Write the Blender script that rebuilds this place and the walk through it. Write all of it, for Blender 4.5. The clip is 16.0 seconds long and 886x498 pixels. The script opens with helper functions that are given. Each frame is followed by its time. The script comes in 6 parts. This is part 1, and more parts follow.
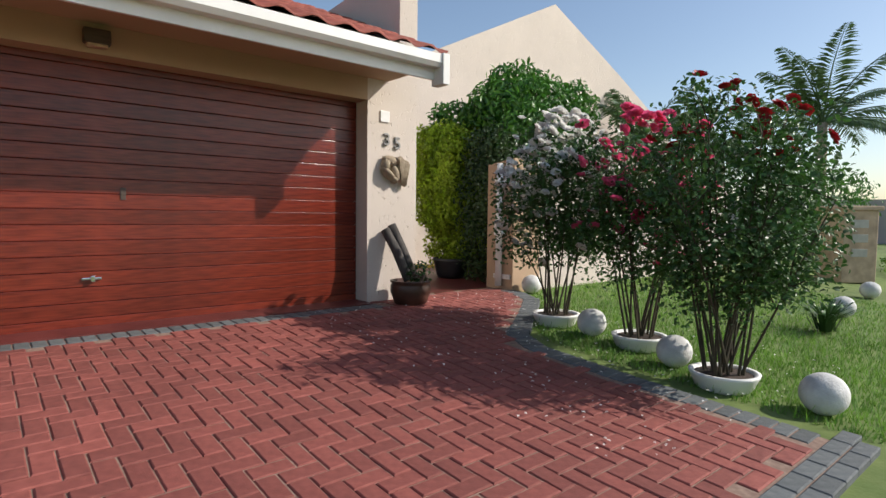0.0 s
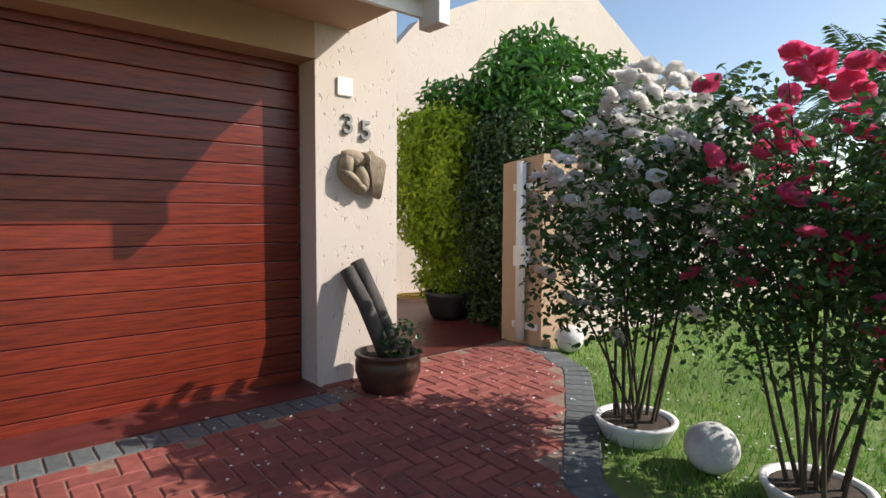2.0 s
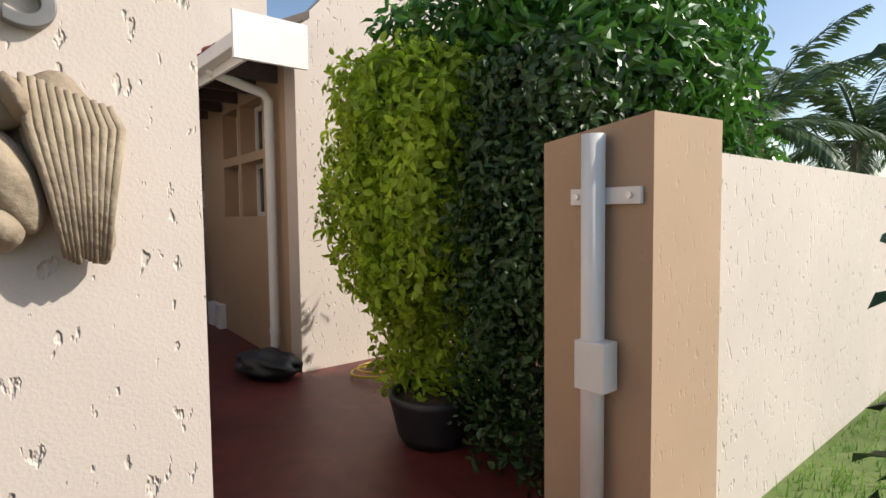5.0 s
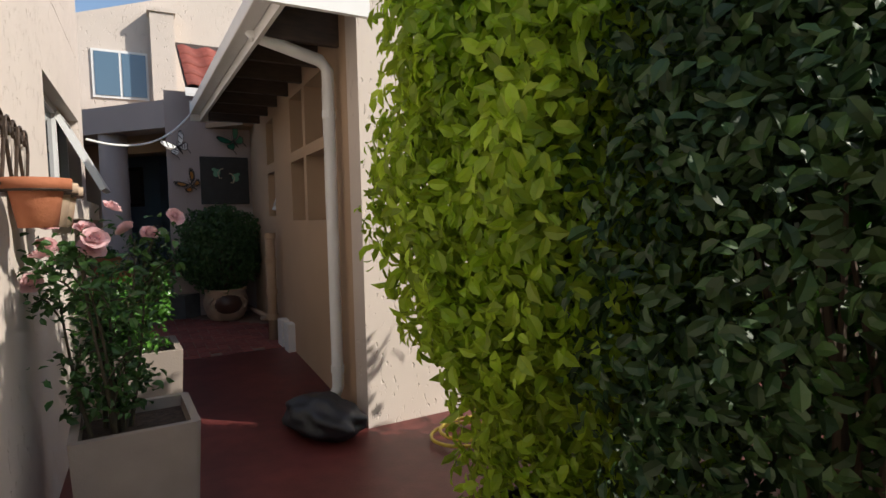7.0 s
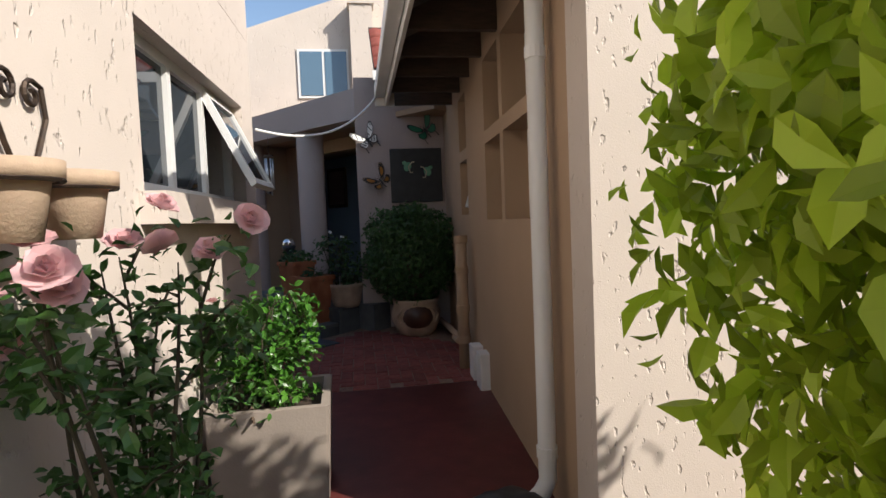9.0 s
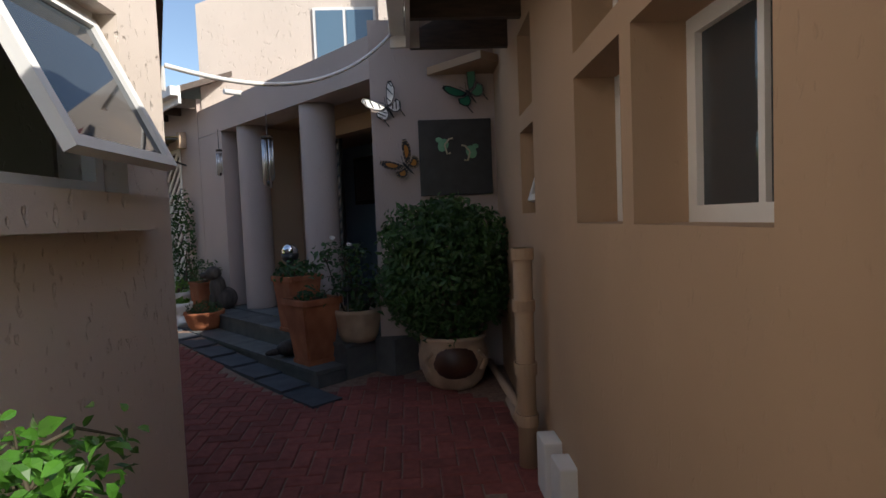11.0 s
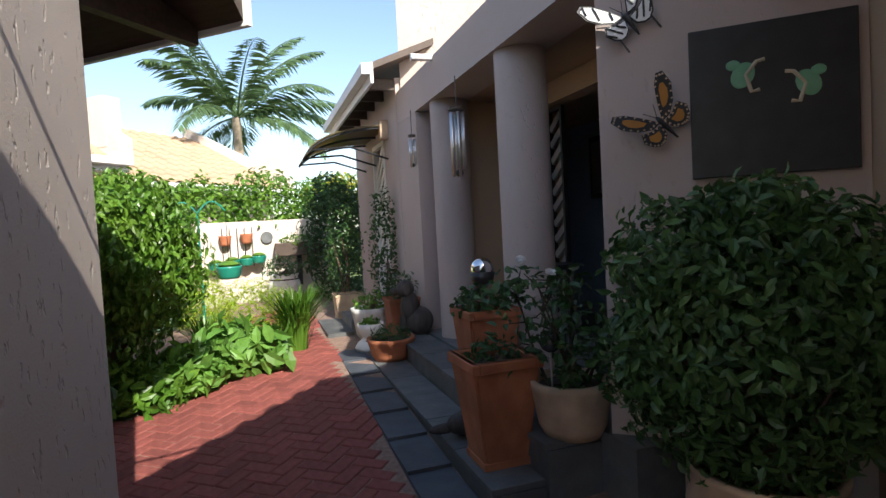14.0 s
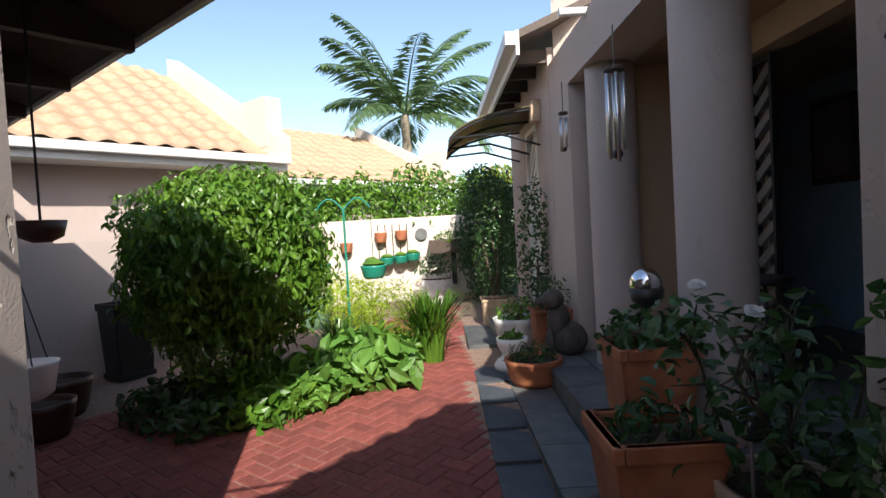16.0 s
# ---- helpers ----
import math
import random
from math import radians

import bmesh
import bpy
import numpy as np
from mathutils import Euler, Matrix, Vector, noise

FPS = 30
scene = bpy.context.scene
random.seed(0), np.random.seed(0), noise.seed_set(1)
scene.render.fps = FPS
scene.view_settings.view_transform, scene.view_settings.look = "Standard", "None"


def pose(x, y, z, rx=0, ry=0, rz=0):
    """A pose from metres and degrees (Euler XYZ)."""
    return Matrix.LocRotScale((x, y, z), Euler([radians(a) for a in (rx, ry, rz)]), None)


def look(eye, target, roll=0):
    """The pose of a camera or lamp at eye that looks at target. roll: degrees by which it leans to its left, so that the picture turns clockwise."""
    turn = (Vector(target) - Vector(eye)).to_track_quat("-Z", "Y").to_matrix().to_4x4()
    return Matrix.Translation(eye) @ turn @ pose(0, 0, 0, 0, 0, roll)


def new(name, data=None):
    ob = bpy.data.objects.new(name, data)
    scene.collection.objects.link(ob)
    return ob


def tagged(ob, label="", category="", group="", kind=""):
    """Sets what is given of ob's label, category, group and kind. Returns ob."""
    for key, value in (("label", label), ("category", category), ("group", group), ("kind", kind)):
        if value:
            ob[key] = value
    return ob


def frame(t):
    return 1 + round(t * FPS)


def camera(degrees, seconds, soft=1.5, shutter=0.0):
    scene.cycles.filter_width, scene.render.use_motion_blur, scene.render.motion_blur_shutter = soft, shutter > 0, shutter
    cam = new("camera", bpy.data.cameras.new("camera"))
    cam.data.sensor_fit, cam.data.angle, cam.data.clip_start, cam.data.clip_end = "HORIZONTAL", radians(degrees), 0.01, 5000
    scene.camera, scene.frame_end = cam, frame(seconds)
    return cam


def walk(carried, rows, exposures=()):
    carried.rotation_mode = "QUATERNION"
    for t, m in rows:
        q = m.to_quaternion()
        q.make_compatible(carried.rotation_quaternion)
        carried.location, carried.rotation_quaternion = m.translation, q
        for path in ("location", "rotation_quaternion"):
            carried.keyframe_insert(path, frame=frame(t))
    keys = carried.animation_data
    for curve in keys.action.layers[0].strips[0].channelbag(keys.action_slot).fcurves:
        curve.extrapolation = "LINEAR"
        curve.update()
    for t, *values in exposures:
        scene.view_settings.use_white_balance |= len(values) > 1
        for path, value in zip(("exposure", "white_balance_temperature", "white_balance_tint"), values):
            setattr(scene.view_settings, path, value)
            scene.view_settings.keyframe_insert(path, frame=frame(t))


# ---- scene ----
cam = camera(77.3, 16.0)
PATH = [
    (0, (-0.032, -0.024, 0.96), (1.254, 1.503, 0.84), 0.7),
    (0.5, (0.33, 0.427, 0.982), (1.622, 1.949, 0.866), 0.7),
    (1, (0.704, 0.882, 1.048), (2.003, 2.399, 0.932), 0.5),
    (1.5, (1.059, 1.318, 1.118), (2.355, 2.836, 0.998), 0.3),
    (2, (1.414, 1.735, 1.164), (2.719, 3.246, 1.043), 0.3),
    (2.5, (1.758, 2.15, 1.179), (3.063, 3.661, 1.063), 0.1),
    (3, (2.077, 2.552, 1.222), (3.386, 4.059, 1.105), 0.1),
    (3.5, (2.424, 2.93, 1.258), (3.742, 4.43, 1.142), 0.2),
    (4, (2.762, 3.298, 1.299), (4.089, 4.789, 1.176), 0.0),
    (4.2, (2.911, 3.411, 1.313), (4.228, 4.911, 1.192), -0.2),
    (6.3, (4.044, 4.488, 1.375), (5.246, 6.081, 1.251), -0.9),
    (6.5, (4.108, 4.593, 1.375), (5.249, 6.231, 1.252), -1.0),
    (7, (4.269, 4.904, 1.389), (5.25, 6.643, 1.27), -1.3),
    (7.5, (4.409, 5.203, 1.386), (5.21, 7.032, 1.269), -1.7),
    (8, (4.547, 5.516, 1.403), (5.118, 7.429, 1.29), -2.2),
    (8.5, (4.626, 5.918, 1.398), (5.03, 7.874, 1.29), -2.3),
    (9, (4.707, 6.282, 1.393), (5.004, 8.256, 1.287), -2.3),
    (9.2, (4.731, 6.422, 1.396), (5.003, 8.4, 1.291), -2.3),
    (11.3, (5.012, 8.436, 1.427), (5.103, 10.43, 1.318), -2.3),
    (11.5, (5.017, 8.617, 1.44), (5.088, 10.613, 1.33), -2.3),
    (12, (5.031, 8.993, 1.443), (5.025, 10.99, 1.333), -2.5),
    (12.5, (5.026, 9.331, 1.439), (4.876, 11.322, 1.333), -2.6),
    (13, (4.984, 9.66, 1.443), (4.661, 11.631, 1.345), -2.7),
    (13.5, (4.969, 9.906, 1.455), (4.437, 11.832, 1.361), -2.9),
    (14, (4.988, 10.111, 1.471), (4.238, 11.963, 1.386), -3.1),
    (14.5, (4.971, 10.317, 1.475), (4.062, 12.097, 1.398), -3.2),
    (15, (4.917, 10.537, 1.479), (3.871, 12.24, 1.407), -3.2),
    (15.5, (4.869, 10.767, 1.477), (3.677, 12.372, 1.41), -3.2),
    (16, (4.808, 10.977, 1.485), (3.524, 12.508, 1.415), -3.2),
]
walk(cam, [(t, look(eye, target, roll)) for t, eye, target, roll in PATH], [(0, 0.02), (1, 0.22), (4, 0.25), (6.5, 0.02), (7.5, 0.2), (9, 0.35), (11.5, 0.35), (12.5, 0.78), (14.5, 0.9), (16, 0.75)])
# light travels along (-1.22, 1, -1.15)
world = bpy.data.worlds.new("sky")
scene.world = world
world.use_nodes = True
wn = world.node_tree
sky = wn.nodes.new("ShaderNodeTexSky")
sky.sky_type, sky.sun_disc = "NISHITA", False
sky.sun_elevation, sky.sun_rotation = radians(36.1), math.atan2(1.22, -1.0)
sky.air_density, sky.dust_density = 1.0, 1.2
wn.links.new(sky.outputs[0], wn.nodes["Background"].inputs[0])
wn.nodes["Background"].inputs[1].default_value = 0.15
sun = new("sun", bpy.data.lights.new("sun", "SUN"))
sun.data.energy, sun.data.angle, sun.data.color = 4.8, radians(0.5), (1.0, 0.94, 0.85)
sun.matrix_world = look((20, -14, 18), (20 - 12.2, -14 + 10, 18 - 11.5))


# ---- materials ----
def mat(name, col, col2=None, scale=6.0, rough=0.8, bump=0.0, bscale=60.0, metal=0.0, rand=0.0, stain=0.0, leafy=0.0, island=0.0, spec=0.5, stretch=None, sscale=0.7):
    m = bpy.data.materials.new(name)
    m.use_nodes = True
    nt = m.node_tree
    b = nt.nodes["Principled BSDF"]
    b.inputs["Roughness"].default_value = rough
    b.inputs["Metallic"].default_value = metal
    b.inputs["Specular IOR Level"].default_value = spec
    co = nt.nodes.new("ShaderNodeTexCoord")
    vec = co.outputs["Object"]
    if stretch:
        mp = nt.nodes.new("ShaderNodeMapping")
        mp.inputs["Scale"].default_value = stretch
        nt.links.new(vec, mp.inputs[0])
        vec = mp.outputs[0]
    n = nt.nodes.new("ShaderNodeTexNoise")
    n.inputs["Scale"].default_value, n.inputs["Detail"].default_value = scale, 5
    nt.links.new(vec, n.inputs["Vector"])
    ramp = nt.nodes.new("ShaderNodeValToRGB")
    ramp.color_ramp.elements[0].position, ramp.color_ramp.elements[1].position = 0.3, 0.72
    ramp.color_ramp.elements[0].color = (*col, 1)
    ramp.color_ramp.elements[1].color = (*(col2 or [c * 1.15 for c in col]), 1)
    nt.links.new(n.outputs["Fac"], ramp.inputs[0])
    out = ramp.outputs[0]
    if stain:
        s = nt.nodes.new("ShaderNodeTexNoise")
        s.inputs["Scale"].default_value, s.inputs["Detail"].default_value = sscale, 7
        nt.links.new(co.outputs["Object"], s.inputs["Vector"])
        mr = nt.nodes.new("ShaderNodeMapRange")
        mr.inputs["From Min"].default_value, mr.inputs["From Max"].default_value = 0.35, 0.7
        mr.inputs["To Min"].default_value, mr.inputs["To Max"].default_value = 1.0 - stain, 1.0 + stain * 0.4
        nt.links.new(s.outputs["Fac"], mr.inputs[0])
        hs = nt.nodes.new("ShaderNodeHueSaturation")
        nt.links.new(mr.outputs[0], hs.inputs["Value"])
        nt.links.new(out, hs.inputs["Color"])
        out = hs.outputs[0]
    if rand or island:
        src = nt.nodes.new("ShaderNodeNewGeometry").outputs["Random Per Island"] if island else nt.nodes.new("ShaderNodeObjectInfo").outputs["Random"]
        mr = nt.nodes.new("ShaderNodeMapRange")
        amt = island or rand
        mr.inputs["To Min"].default_value, mr.inputs["To Max"].default_value = 1 - amt, 1 + amt
        nt.links.new(src, mr.inputs[0])
        hs = nt.nodes.new("ShaderNodeHueSaturation")
        nt.links.new(mr.outputs[0], hs.inputs["Value"])
        nt.links.new(out, hs.inputs["Color"])
        out = hs.outputs[0]
    nt.links.new(out, b.inputs["Base Color"])
    if bump:
        n2 = nt.nodes.new("ShaderNodeTexNoise")
        n2.inputs["Scale"].default_value, n2.inputs["Detail"].default_value = bscale, 4
        nt.links.new(vec, n2.inputs["Vector"])
        bp = nt.nodes.new("ShaderNodeBump")
        bp.inputs["Strength"].default_value, bp.inputs["Distance"].default_value = bump, 0.01
        nt.links.new(n2.outputs["Fac"], bp.inputs["Height"])
        nt.links.new(bp.outputs[0], b.inputs["Normal"])
    if leafy:
        tr = nt.nodes.new("ShaderNodeBsdfTranslucent")
        nt.links.new(out, tr.inputs[0])
        mx = nt.nodes.new("ShaderNodeMixShader")
        mx.inputs[0].default_value = leafy
        nt.links.new(b.outputs[0], mx.inputs[1])
        nt.links.new(tr.outputs[0], mx.inputs[2])
        nt.links.new(mx.outputs[0], nt.nodes["Material Output"].inputs[0])
    return m


def plaster(name, col, pits=1.0):
    """Painted plaster with trowelled pits and fine grain."""
    m = mat(name, col, [c * 1.06 for c in col], 2.5, 0.85, stain=0.07)
    nt = m.node_tree
    b = nt.nodes["Principled BSDF"]
    co = nt.nodes.new("ShaderNodeTexCoord")
    mp = nt.nodes.new("ShaderNodeMapping")
    mp.inputs["Scale"].default_value = (1, 1, 0.45)
    nt.links.new(co.outputs["Object"], mp.inputs[0])
    a = nt.nodes.new("ShaderNodeTexNoise")
    a.inputs["Scale"].default_value, a.inputs["Detail"].default_value = 34, 3
    nt.links.new(mp.outputs[0], a.inputs["Vector"])
    r = nt.nodes.new("ShaderNodeMapRange")
    r.inputs["From Min"].default_value, r.inputs["From Max"].default_value = 0.30, 0.38
    nt.links.new(a.outputs["Fac"], r.inputs[0])
    g = nt.nodes.new("ShaderNodeTexNoise")
    g.inputs["Scale"].default_value, g.inputs["Detail"].default_value = 140, 4
    nt.links.new(co.outputs["Object"], g.inputs["Vector"])
    ad = nt.nodes.new("ShaderNodeMath")
    ad.operation = "MULTIPLY_ADD"
    ad.inputs[1].default_value = 0.15
    nt.links.new(g.outputs["Fac"], ad.inputs[0])
    nt.links.new(r.outputs[0], ad.inputs[2])
    bp = nt.nodes.new("ShaderNodeBump")
    bp.inputs["Strength"].default_value, bp.inputs["Distance"].default_value = 0.8 * pits, 0.008
    nt.links.new(ad.outputs[0], bp.inputs["Height"])
    nt.links.new(bp.outputs[0], b.inputs["Normal"])
    return m


def glassy(name, col, rough=0.03):
    m = mat(name, col, col, 1, rough, spec=0.8)
    return m


WALL = plaster("cream_plaster", (0.60, 0.52, 0.455), 1.05)
# tan holds the shade of garage lintel, soffit, gate pier and wing side
WALL_TAN_SHADE = plaster("tan_shade_plaster", (0.42, 0.29, 0.19), 0.35)
# cream plaster with the mauve of shade put into its colour
WALL_SHADE = plaster("shade_mauve_plaster", (0.46, 0.38, 0.345), 0.5)
WHITE = mat("white_paint", (0.74, 0.73, 0.71), (0.80, 0.79, 0.77), 5, 0.45, 0.05, 90, stain=0.08)
DOORWOOD = mat("stained_meranti", (0.10, 0.014, 0.008), (0.20, 0.028, 0.013), 5, 0.22, 0.12, 60, stretch=(1.2, 1, 14), rand=0.16, stain=0.2, sscale=1.4)
DARKWOOD = mat("dark_timber", (0.05, 0.033, 0.024), (0.09, 0.06, 0.042), 8, 0.6, 0.2, 60, stretch=(1, 6, 6))
PAVER = mat("red_paver", (0.20, 0.05, 0.04), (0.29, 0.082, 0.064), 22, 0.8, 0.35, 150, rand=0.18, stain=0.22, sscale=0.9)
PAVER_STUFF = mat("red_paver_field", (0.20, 0.05, 0.04), (0.29, 0.082, 0.064), 22, 0.8, 0.35, 150, island=0.18, stain=0.22, sscale=0.9)
GREYPAVER = mat("grey_paver", (0.085, 0.095, 0.10), (0.14, 0.15, 0.15), 22, 0.85, 0.35, 150, rand=0.2, stain=0.15)
SLATE_DARK = mat("dark_slate_border", (0.05, 0.06, 0.075), (0.09, 0.10, 0.115), 7, 0.65, 0.3, 30, rand=0.12, stain=0.2)
SLATE = mat("slate", (0.085, 0.095, 0.10), (0.16, 0.165, 0.16), 7, 0.6, 0.4, 30, rand=0.25, stain=0.2)
JOINT = mat("joint_sand", (0.18, 0.11, 0.085), (0.30, 0.21, 0.16), 30, 0.95, 0.3, 200)
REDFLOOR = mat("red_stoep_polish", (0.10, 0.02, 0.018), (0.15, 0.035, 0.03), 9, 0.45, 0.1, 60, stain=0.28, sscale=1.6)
TILE_RED = mat("red_roof_tile", (0.22, 0.05, 0.035), (0.30, 0.075, 0.05), 12, 0.75, 0.2, 80, rand=0.15)
TILE_TAN = mat("tan_roof_tile", (0.37, 0.245, 0.155), (0.47, 0.325, 0.215), 10, 0.8, 0.2, 80, rand=0.08)
GRASS = mat("lawn_grass", (0.11, 0.24, 0.03), (0.19, 0.36, 0.05), 3, 0.6, island=0.35, leafy=0.35)
GROUND = mat("lawn_earth", (0.10, 0.16, 0.03), (0.17, 0.22, 0.06), 5, 0.95, 0.4, 40, stain=0.3)
SOIL = mat("dark_soil", (0.03, 0.02, 0.014), (0.07, 0.045, 0.03), 30, 0.95, 0.6, 80)
CONCRETE = mat("pale_concrete", (0.46, 0.43, 0.38), (0.56, 0.53, 0.47), 10, 0.9, 0.3, 120, stain=0.2)
STONE = mat("white_stone", (0.60, 0.59, 0.57), (0.74, 0.73, 0.71), 14, 0.85, 0.5, 70, stain=0.25, sscale=5)
PLANTER = mat("taupe_planter", (0.30, 0.25, 0.21), (0.36, 0.30, 0.25), 6, 0.8, 0.15, 90, stain=0.1)
TERRA = mat("terracotta", (0.36, 0.115, 0.05), (0.46, 0.17, 0.08), 9, 0.85, 0.2, 90, stain=0.25, sscale=4)
TERRA_PALE = mat("weathered_terracotta", (0.46, 0.33, 0.23), (0.56, 0.41, 0.28), 9, 0.85, 0.2, 90, stain=0.25, sscale=5)
IRON = mat("wrought_iron", (0.03, 0.022, 0.018), (0.07, 0.045, 0.03), 30, 0.55, 0.2, 120, metal=0.6)
BLACK = mat("black_paint", (0.012, 0.013, 0.015), (0.025, 0.026, 0.03), 10, 0.45)
BARK = mat("bark", (0.09, 0.06, 0.04), (0.16, 0.11, 0.075), 18, 0.9, 0.6, 50, stretch=(1, 1, 0.3))
CANE = mat("rose_cane", (0.035, 0.03, 0.016), (0.07, 0.055, 0.03), 20, 0.8)
LOG = mat("weathered_log", (0.035, 0.03, 0.028), (0.10, 0.085, 0.075), 20, 0.85, 0.4, 60, stretch=(1, 1, 0.2))
L_ROSE = mat("rose_leaf", (0.028, 0.085, 0.016), (0.07, 0.16, 0.035), 3, 0.42, island=0.4, leafy=0.25)
L_HEDGE = mat("duranta_leaf", (0.28, 0.43, 0.025), (0.48, 0.60, 0.06), 2.5, 0.4, island=0.4, leafy=0.55)
L_SHRUB = mat("glossy_shrub_leaf", (0.045, 0.15, 0.018), (0.09, 0.23, 0.03), 3, 0.33, island=0.35, leafy=0.3)
L_DARK = mat("dark_bush_leaf", (0.025, 0.07, 0.018), (0.055, 0.12, 0.03), 3, 0.4, island=0.35, leafy=0.25)
L_FICUS = mat("ficus_leaf", (0.06, 0.16, 0.018), (0.15, 0.27, 0.03), 3, 0.35, island=0.35, leafy=0.35)
L_BUSH = mat("pot_bush_leaf", (0.04, 0.10, 0.028), (0.085, 0.17, 0.05), 3, 0.42, island=0.4, leafy=0.25)
L_BROAD = mat("broad_bed_leaf", (0.09, 0.22, 0.035), (0.17, 0.33, 0.06), 3, 0.45, island=0.3, leafy=0.35)
TRUNK = mat("palm_trunk", (0.24, 0.19, 0.14), (0.36, 0.30, 0.23), 14, 0.9, 0.5, 40)
L_DEEP = mat("deep_shrub_leaf", (0.022, 0.055, 0.014), (0.05, 0.10, 0.024), 3, 0.5, island=0.4, leafy=0.15)
PEWTER = mat("cast_pewter", (0.17, 0.165, 0.16), (0.27, 0.26, 0.25), 12, 0.5, metal=0.5)
L_YELLOW = mat("yellow_shrub_leaf", (0.35, 0.36, 0.03), (0.5, 0.48, 0.05), 3, 0.5, island=0.3, leafy=0.4)
L_PALM = mat("palm_leaf", (0.06, 0.11, 0.045), (0.11, 0.18, 0.07), 3, 0.45, island=0.3, leafy=0.25)
P_WHITE = mat("white_petal", (0.84, 0.82, 0.79), (0.90, 0.88, 0.86), 9, 0.6, leafy=0.4, island=0.06)
P_PINK = mat("pink_petal", (0.74, 0.07, 0.21), (0.86, 0.20, 0.38), 9, 0.6, leafy=0.45, island=0.15)
P_RED = mat("red_petal", (0.24, 0.006, 0.012), (0.42, 0.012, 0.02), 9, 0.6, leafy=0.2, island=0.3)
P_BLUSH = mat("blush_petal", (0.76, 0.46, 0.47), (0.82, 0.58, 0.58), 9, 0.6, leafy=0.4, island=0.1)
GREENPOT = mat("green_plastic", (0.015, 0.19, 0.13), (0.02, 0.23, 0.16), 6, 0.35)
WINGLASS = glassy("window_glass", (0.04, 0.05, 0.06))
# blue base colour stands for sky mirrored in the panes
SKYGLASS = glassy("sky_reflecting_glass", (0.10, 0.17, 0.24), 0.05)
# near-black colour stands for rooms without light
DARKROOM = mat("unlit_interior", (0.05, 0.05, 0.055), (0.07, 0.07, 0.075), 3, 0.9)
CHROME = mat("polished_steel", (0.75, 0.76, 0.78), (0.8, 0.8, 0.82), 3, 0.12, metal=1.0)
PALEMETAL = mat("chime_aluminium", (0.6, 0.6, 0.6), (0.7, 0.7, 0.7), 3, 0.3, metal=0.9)
BUTTER = mat("butterfly_orange", (0.35, 0.14, 0.02), (0.45, 0.2, 0.03), 8, 0.6)
BUTTER_G = mat("butterfly_green", (0.02, 0.16, 0.09), (0.03, 0.22, 0.12), 8, 0.5)
FROG = mat("frog_print", (0.10, 0.28, 0.16), (0.18, 0.38, 0.24), 14, 0.6)
FROGLEG = mat("frog_print_limb", (0.42, 0.36, 0.26), (0.5, 0.42, 0.3), 14, 0.6)
CARVED = mat("carved_sandstone", (0.30, 0.23, 0.16), (0.42, 0.34, 0.24), 16, 0.9, 0.5, 60, stain=0.2, sscale=9)
GLAZE = mat("brown_glaze", (0.05, 0.022, 0.014), (0.10, 0.045, 0.028), 8, 0.4, 0.1, 60, stain=0.2, sscale=5)
YELLOWHOSE = mat("yellow_hose", (0.5, 0.36, 0.04), (0.56, 0.42, 0.06), 5, 0.45)
TINT = mat("smoked_sheet", (0.25, 0.20, 0.12), (0.3, 0.24, 0.15), 4, 0.2, leafy=0.6)
# blue tone and brightness stand for skylight in the entrance rooms
BLUEWALL = mat("skylight_blue_grey", (0.26, 0.33, 0.43), (0.30, 0.37, 0.47), 3, 0.8)


# ---- mesh helpers ----
def mesh_of(name, bm, material, smooth=False):
    me = bpy.data.meshes.new(name)
    bmesh.ops.recalc_face_normals(bm, faces=bm.faces)
    bm.to_mesh(me)
    bm.free()
    me.materials.append(material)
    if smooth:
        for p in me.polygons:
            p.use_smooth = True
    return me


def part(name, bm, material, parent=None, label="", smooth=False):
    ob = new(name, mesh_of(name, bm, material, smooth))
    ob.parent = parent
    if label:
        ob["label"] = label
    return ob


def empty(name, label, category, at=(0, 0, 0), rz=0, group="", kind=""):
    ob = new(name)
    ob.empty_display_size = 0.1
    ob.matrix_world = pose(*at, 0, 0, rz)
    return tagged(ob, label, category, group, kind)


def box(bm, x0, y0, z0, x1, y1, z1, bevel=0.0, m=None):
    g = bmesh.ops.create_cube(bm, size=1.0)["verts"]
    for v in g:
        v.co = Vector((x0 + (v.co.x + 0.5) * (x1 - x0), y0 + (v.co.y + 0.5) * (y1 - y0), z0 + (v.co.z + 0.5) * (z1 - z0)))
    if bevel:
        es = {e for v in g for e in v.link_edges}
        r = bmesh.ops.bevel(bm, geom=list(es), offset=bevel, segments=2, affect="EDGES", profile=0.6)
        g = list({v for f in r["faces"] for v in f.verts} | {v for v in g if v.is_valid})
    if m:
        for v in g:
            v.co = m @ v.co
    return bm


def boxes(*args, bevel=0.0):
    bm = bmesh.new()
    for a in args:
        box(bm, *a, bevel=bevel)
    return bm


def prism(points, z0, z1, bm=None):
    """Upright prism on a ground polygon; z1 may be one height or one for each corner."""
    bm = bm or bmesh.new()
    tops = z1 if isinstance(z1, (list, tuple)) else [z1] * len(points)
    lo = [bm.verts.new((x, y, z0)) for x, y in points]
    hi = [bm.verts.new((x, y, z)) for (x, y), z in zip(points, tops)]
    bm.faces.new(lo)
    bm.faces.new(hi)
    n = len(points)
    for i in range(n):
        bm.faces.new((lo[i], lo[(i + 1) % n], hi[(i + 1) % n], hi[i]))
    return bm


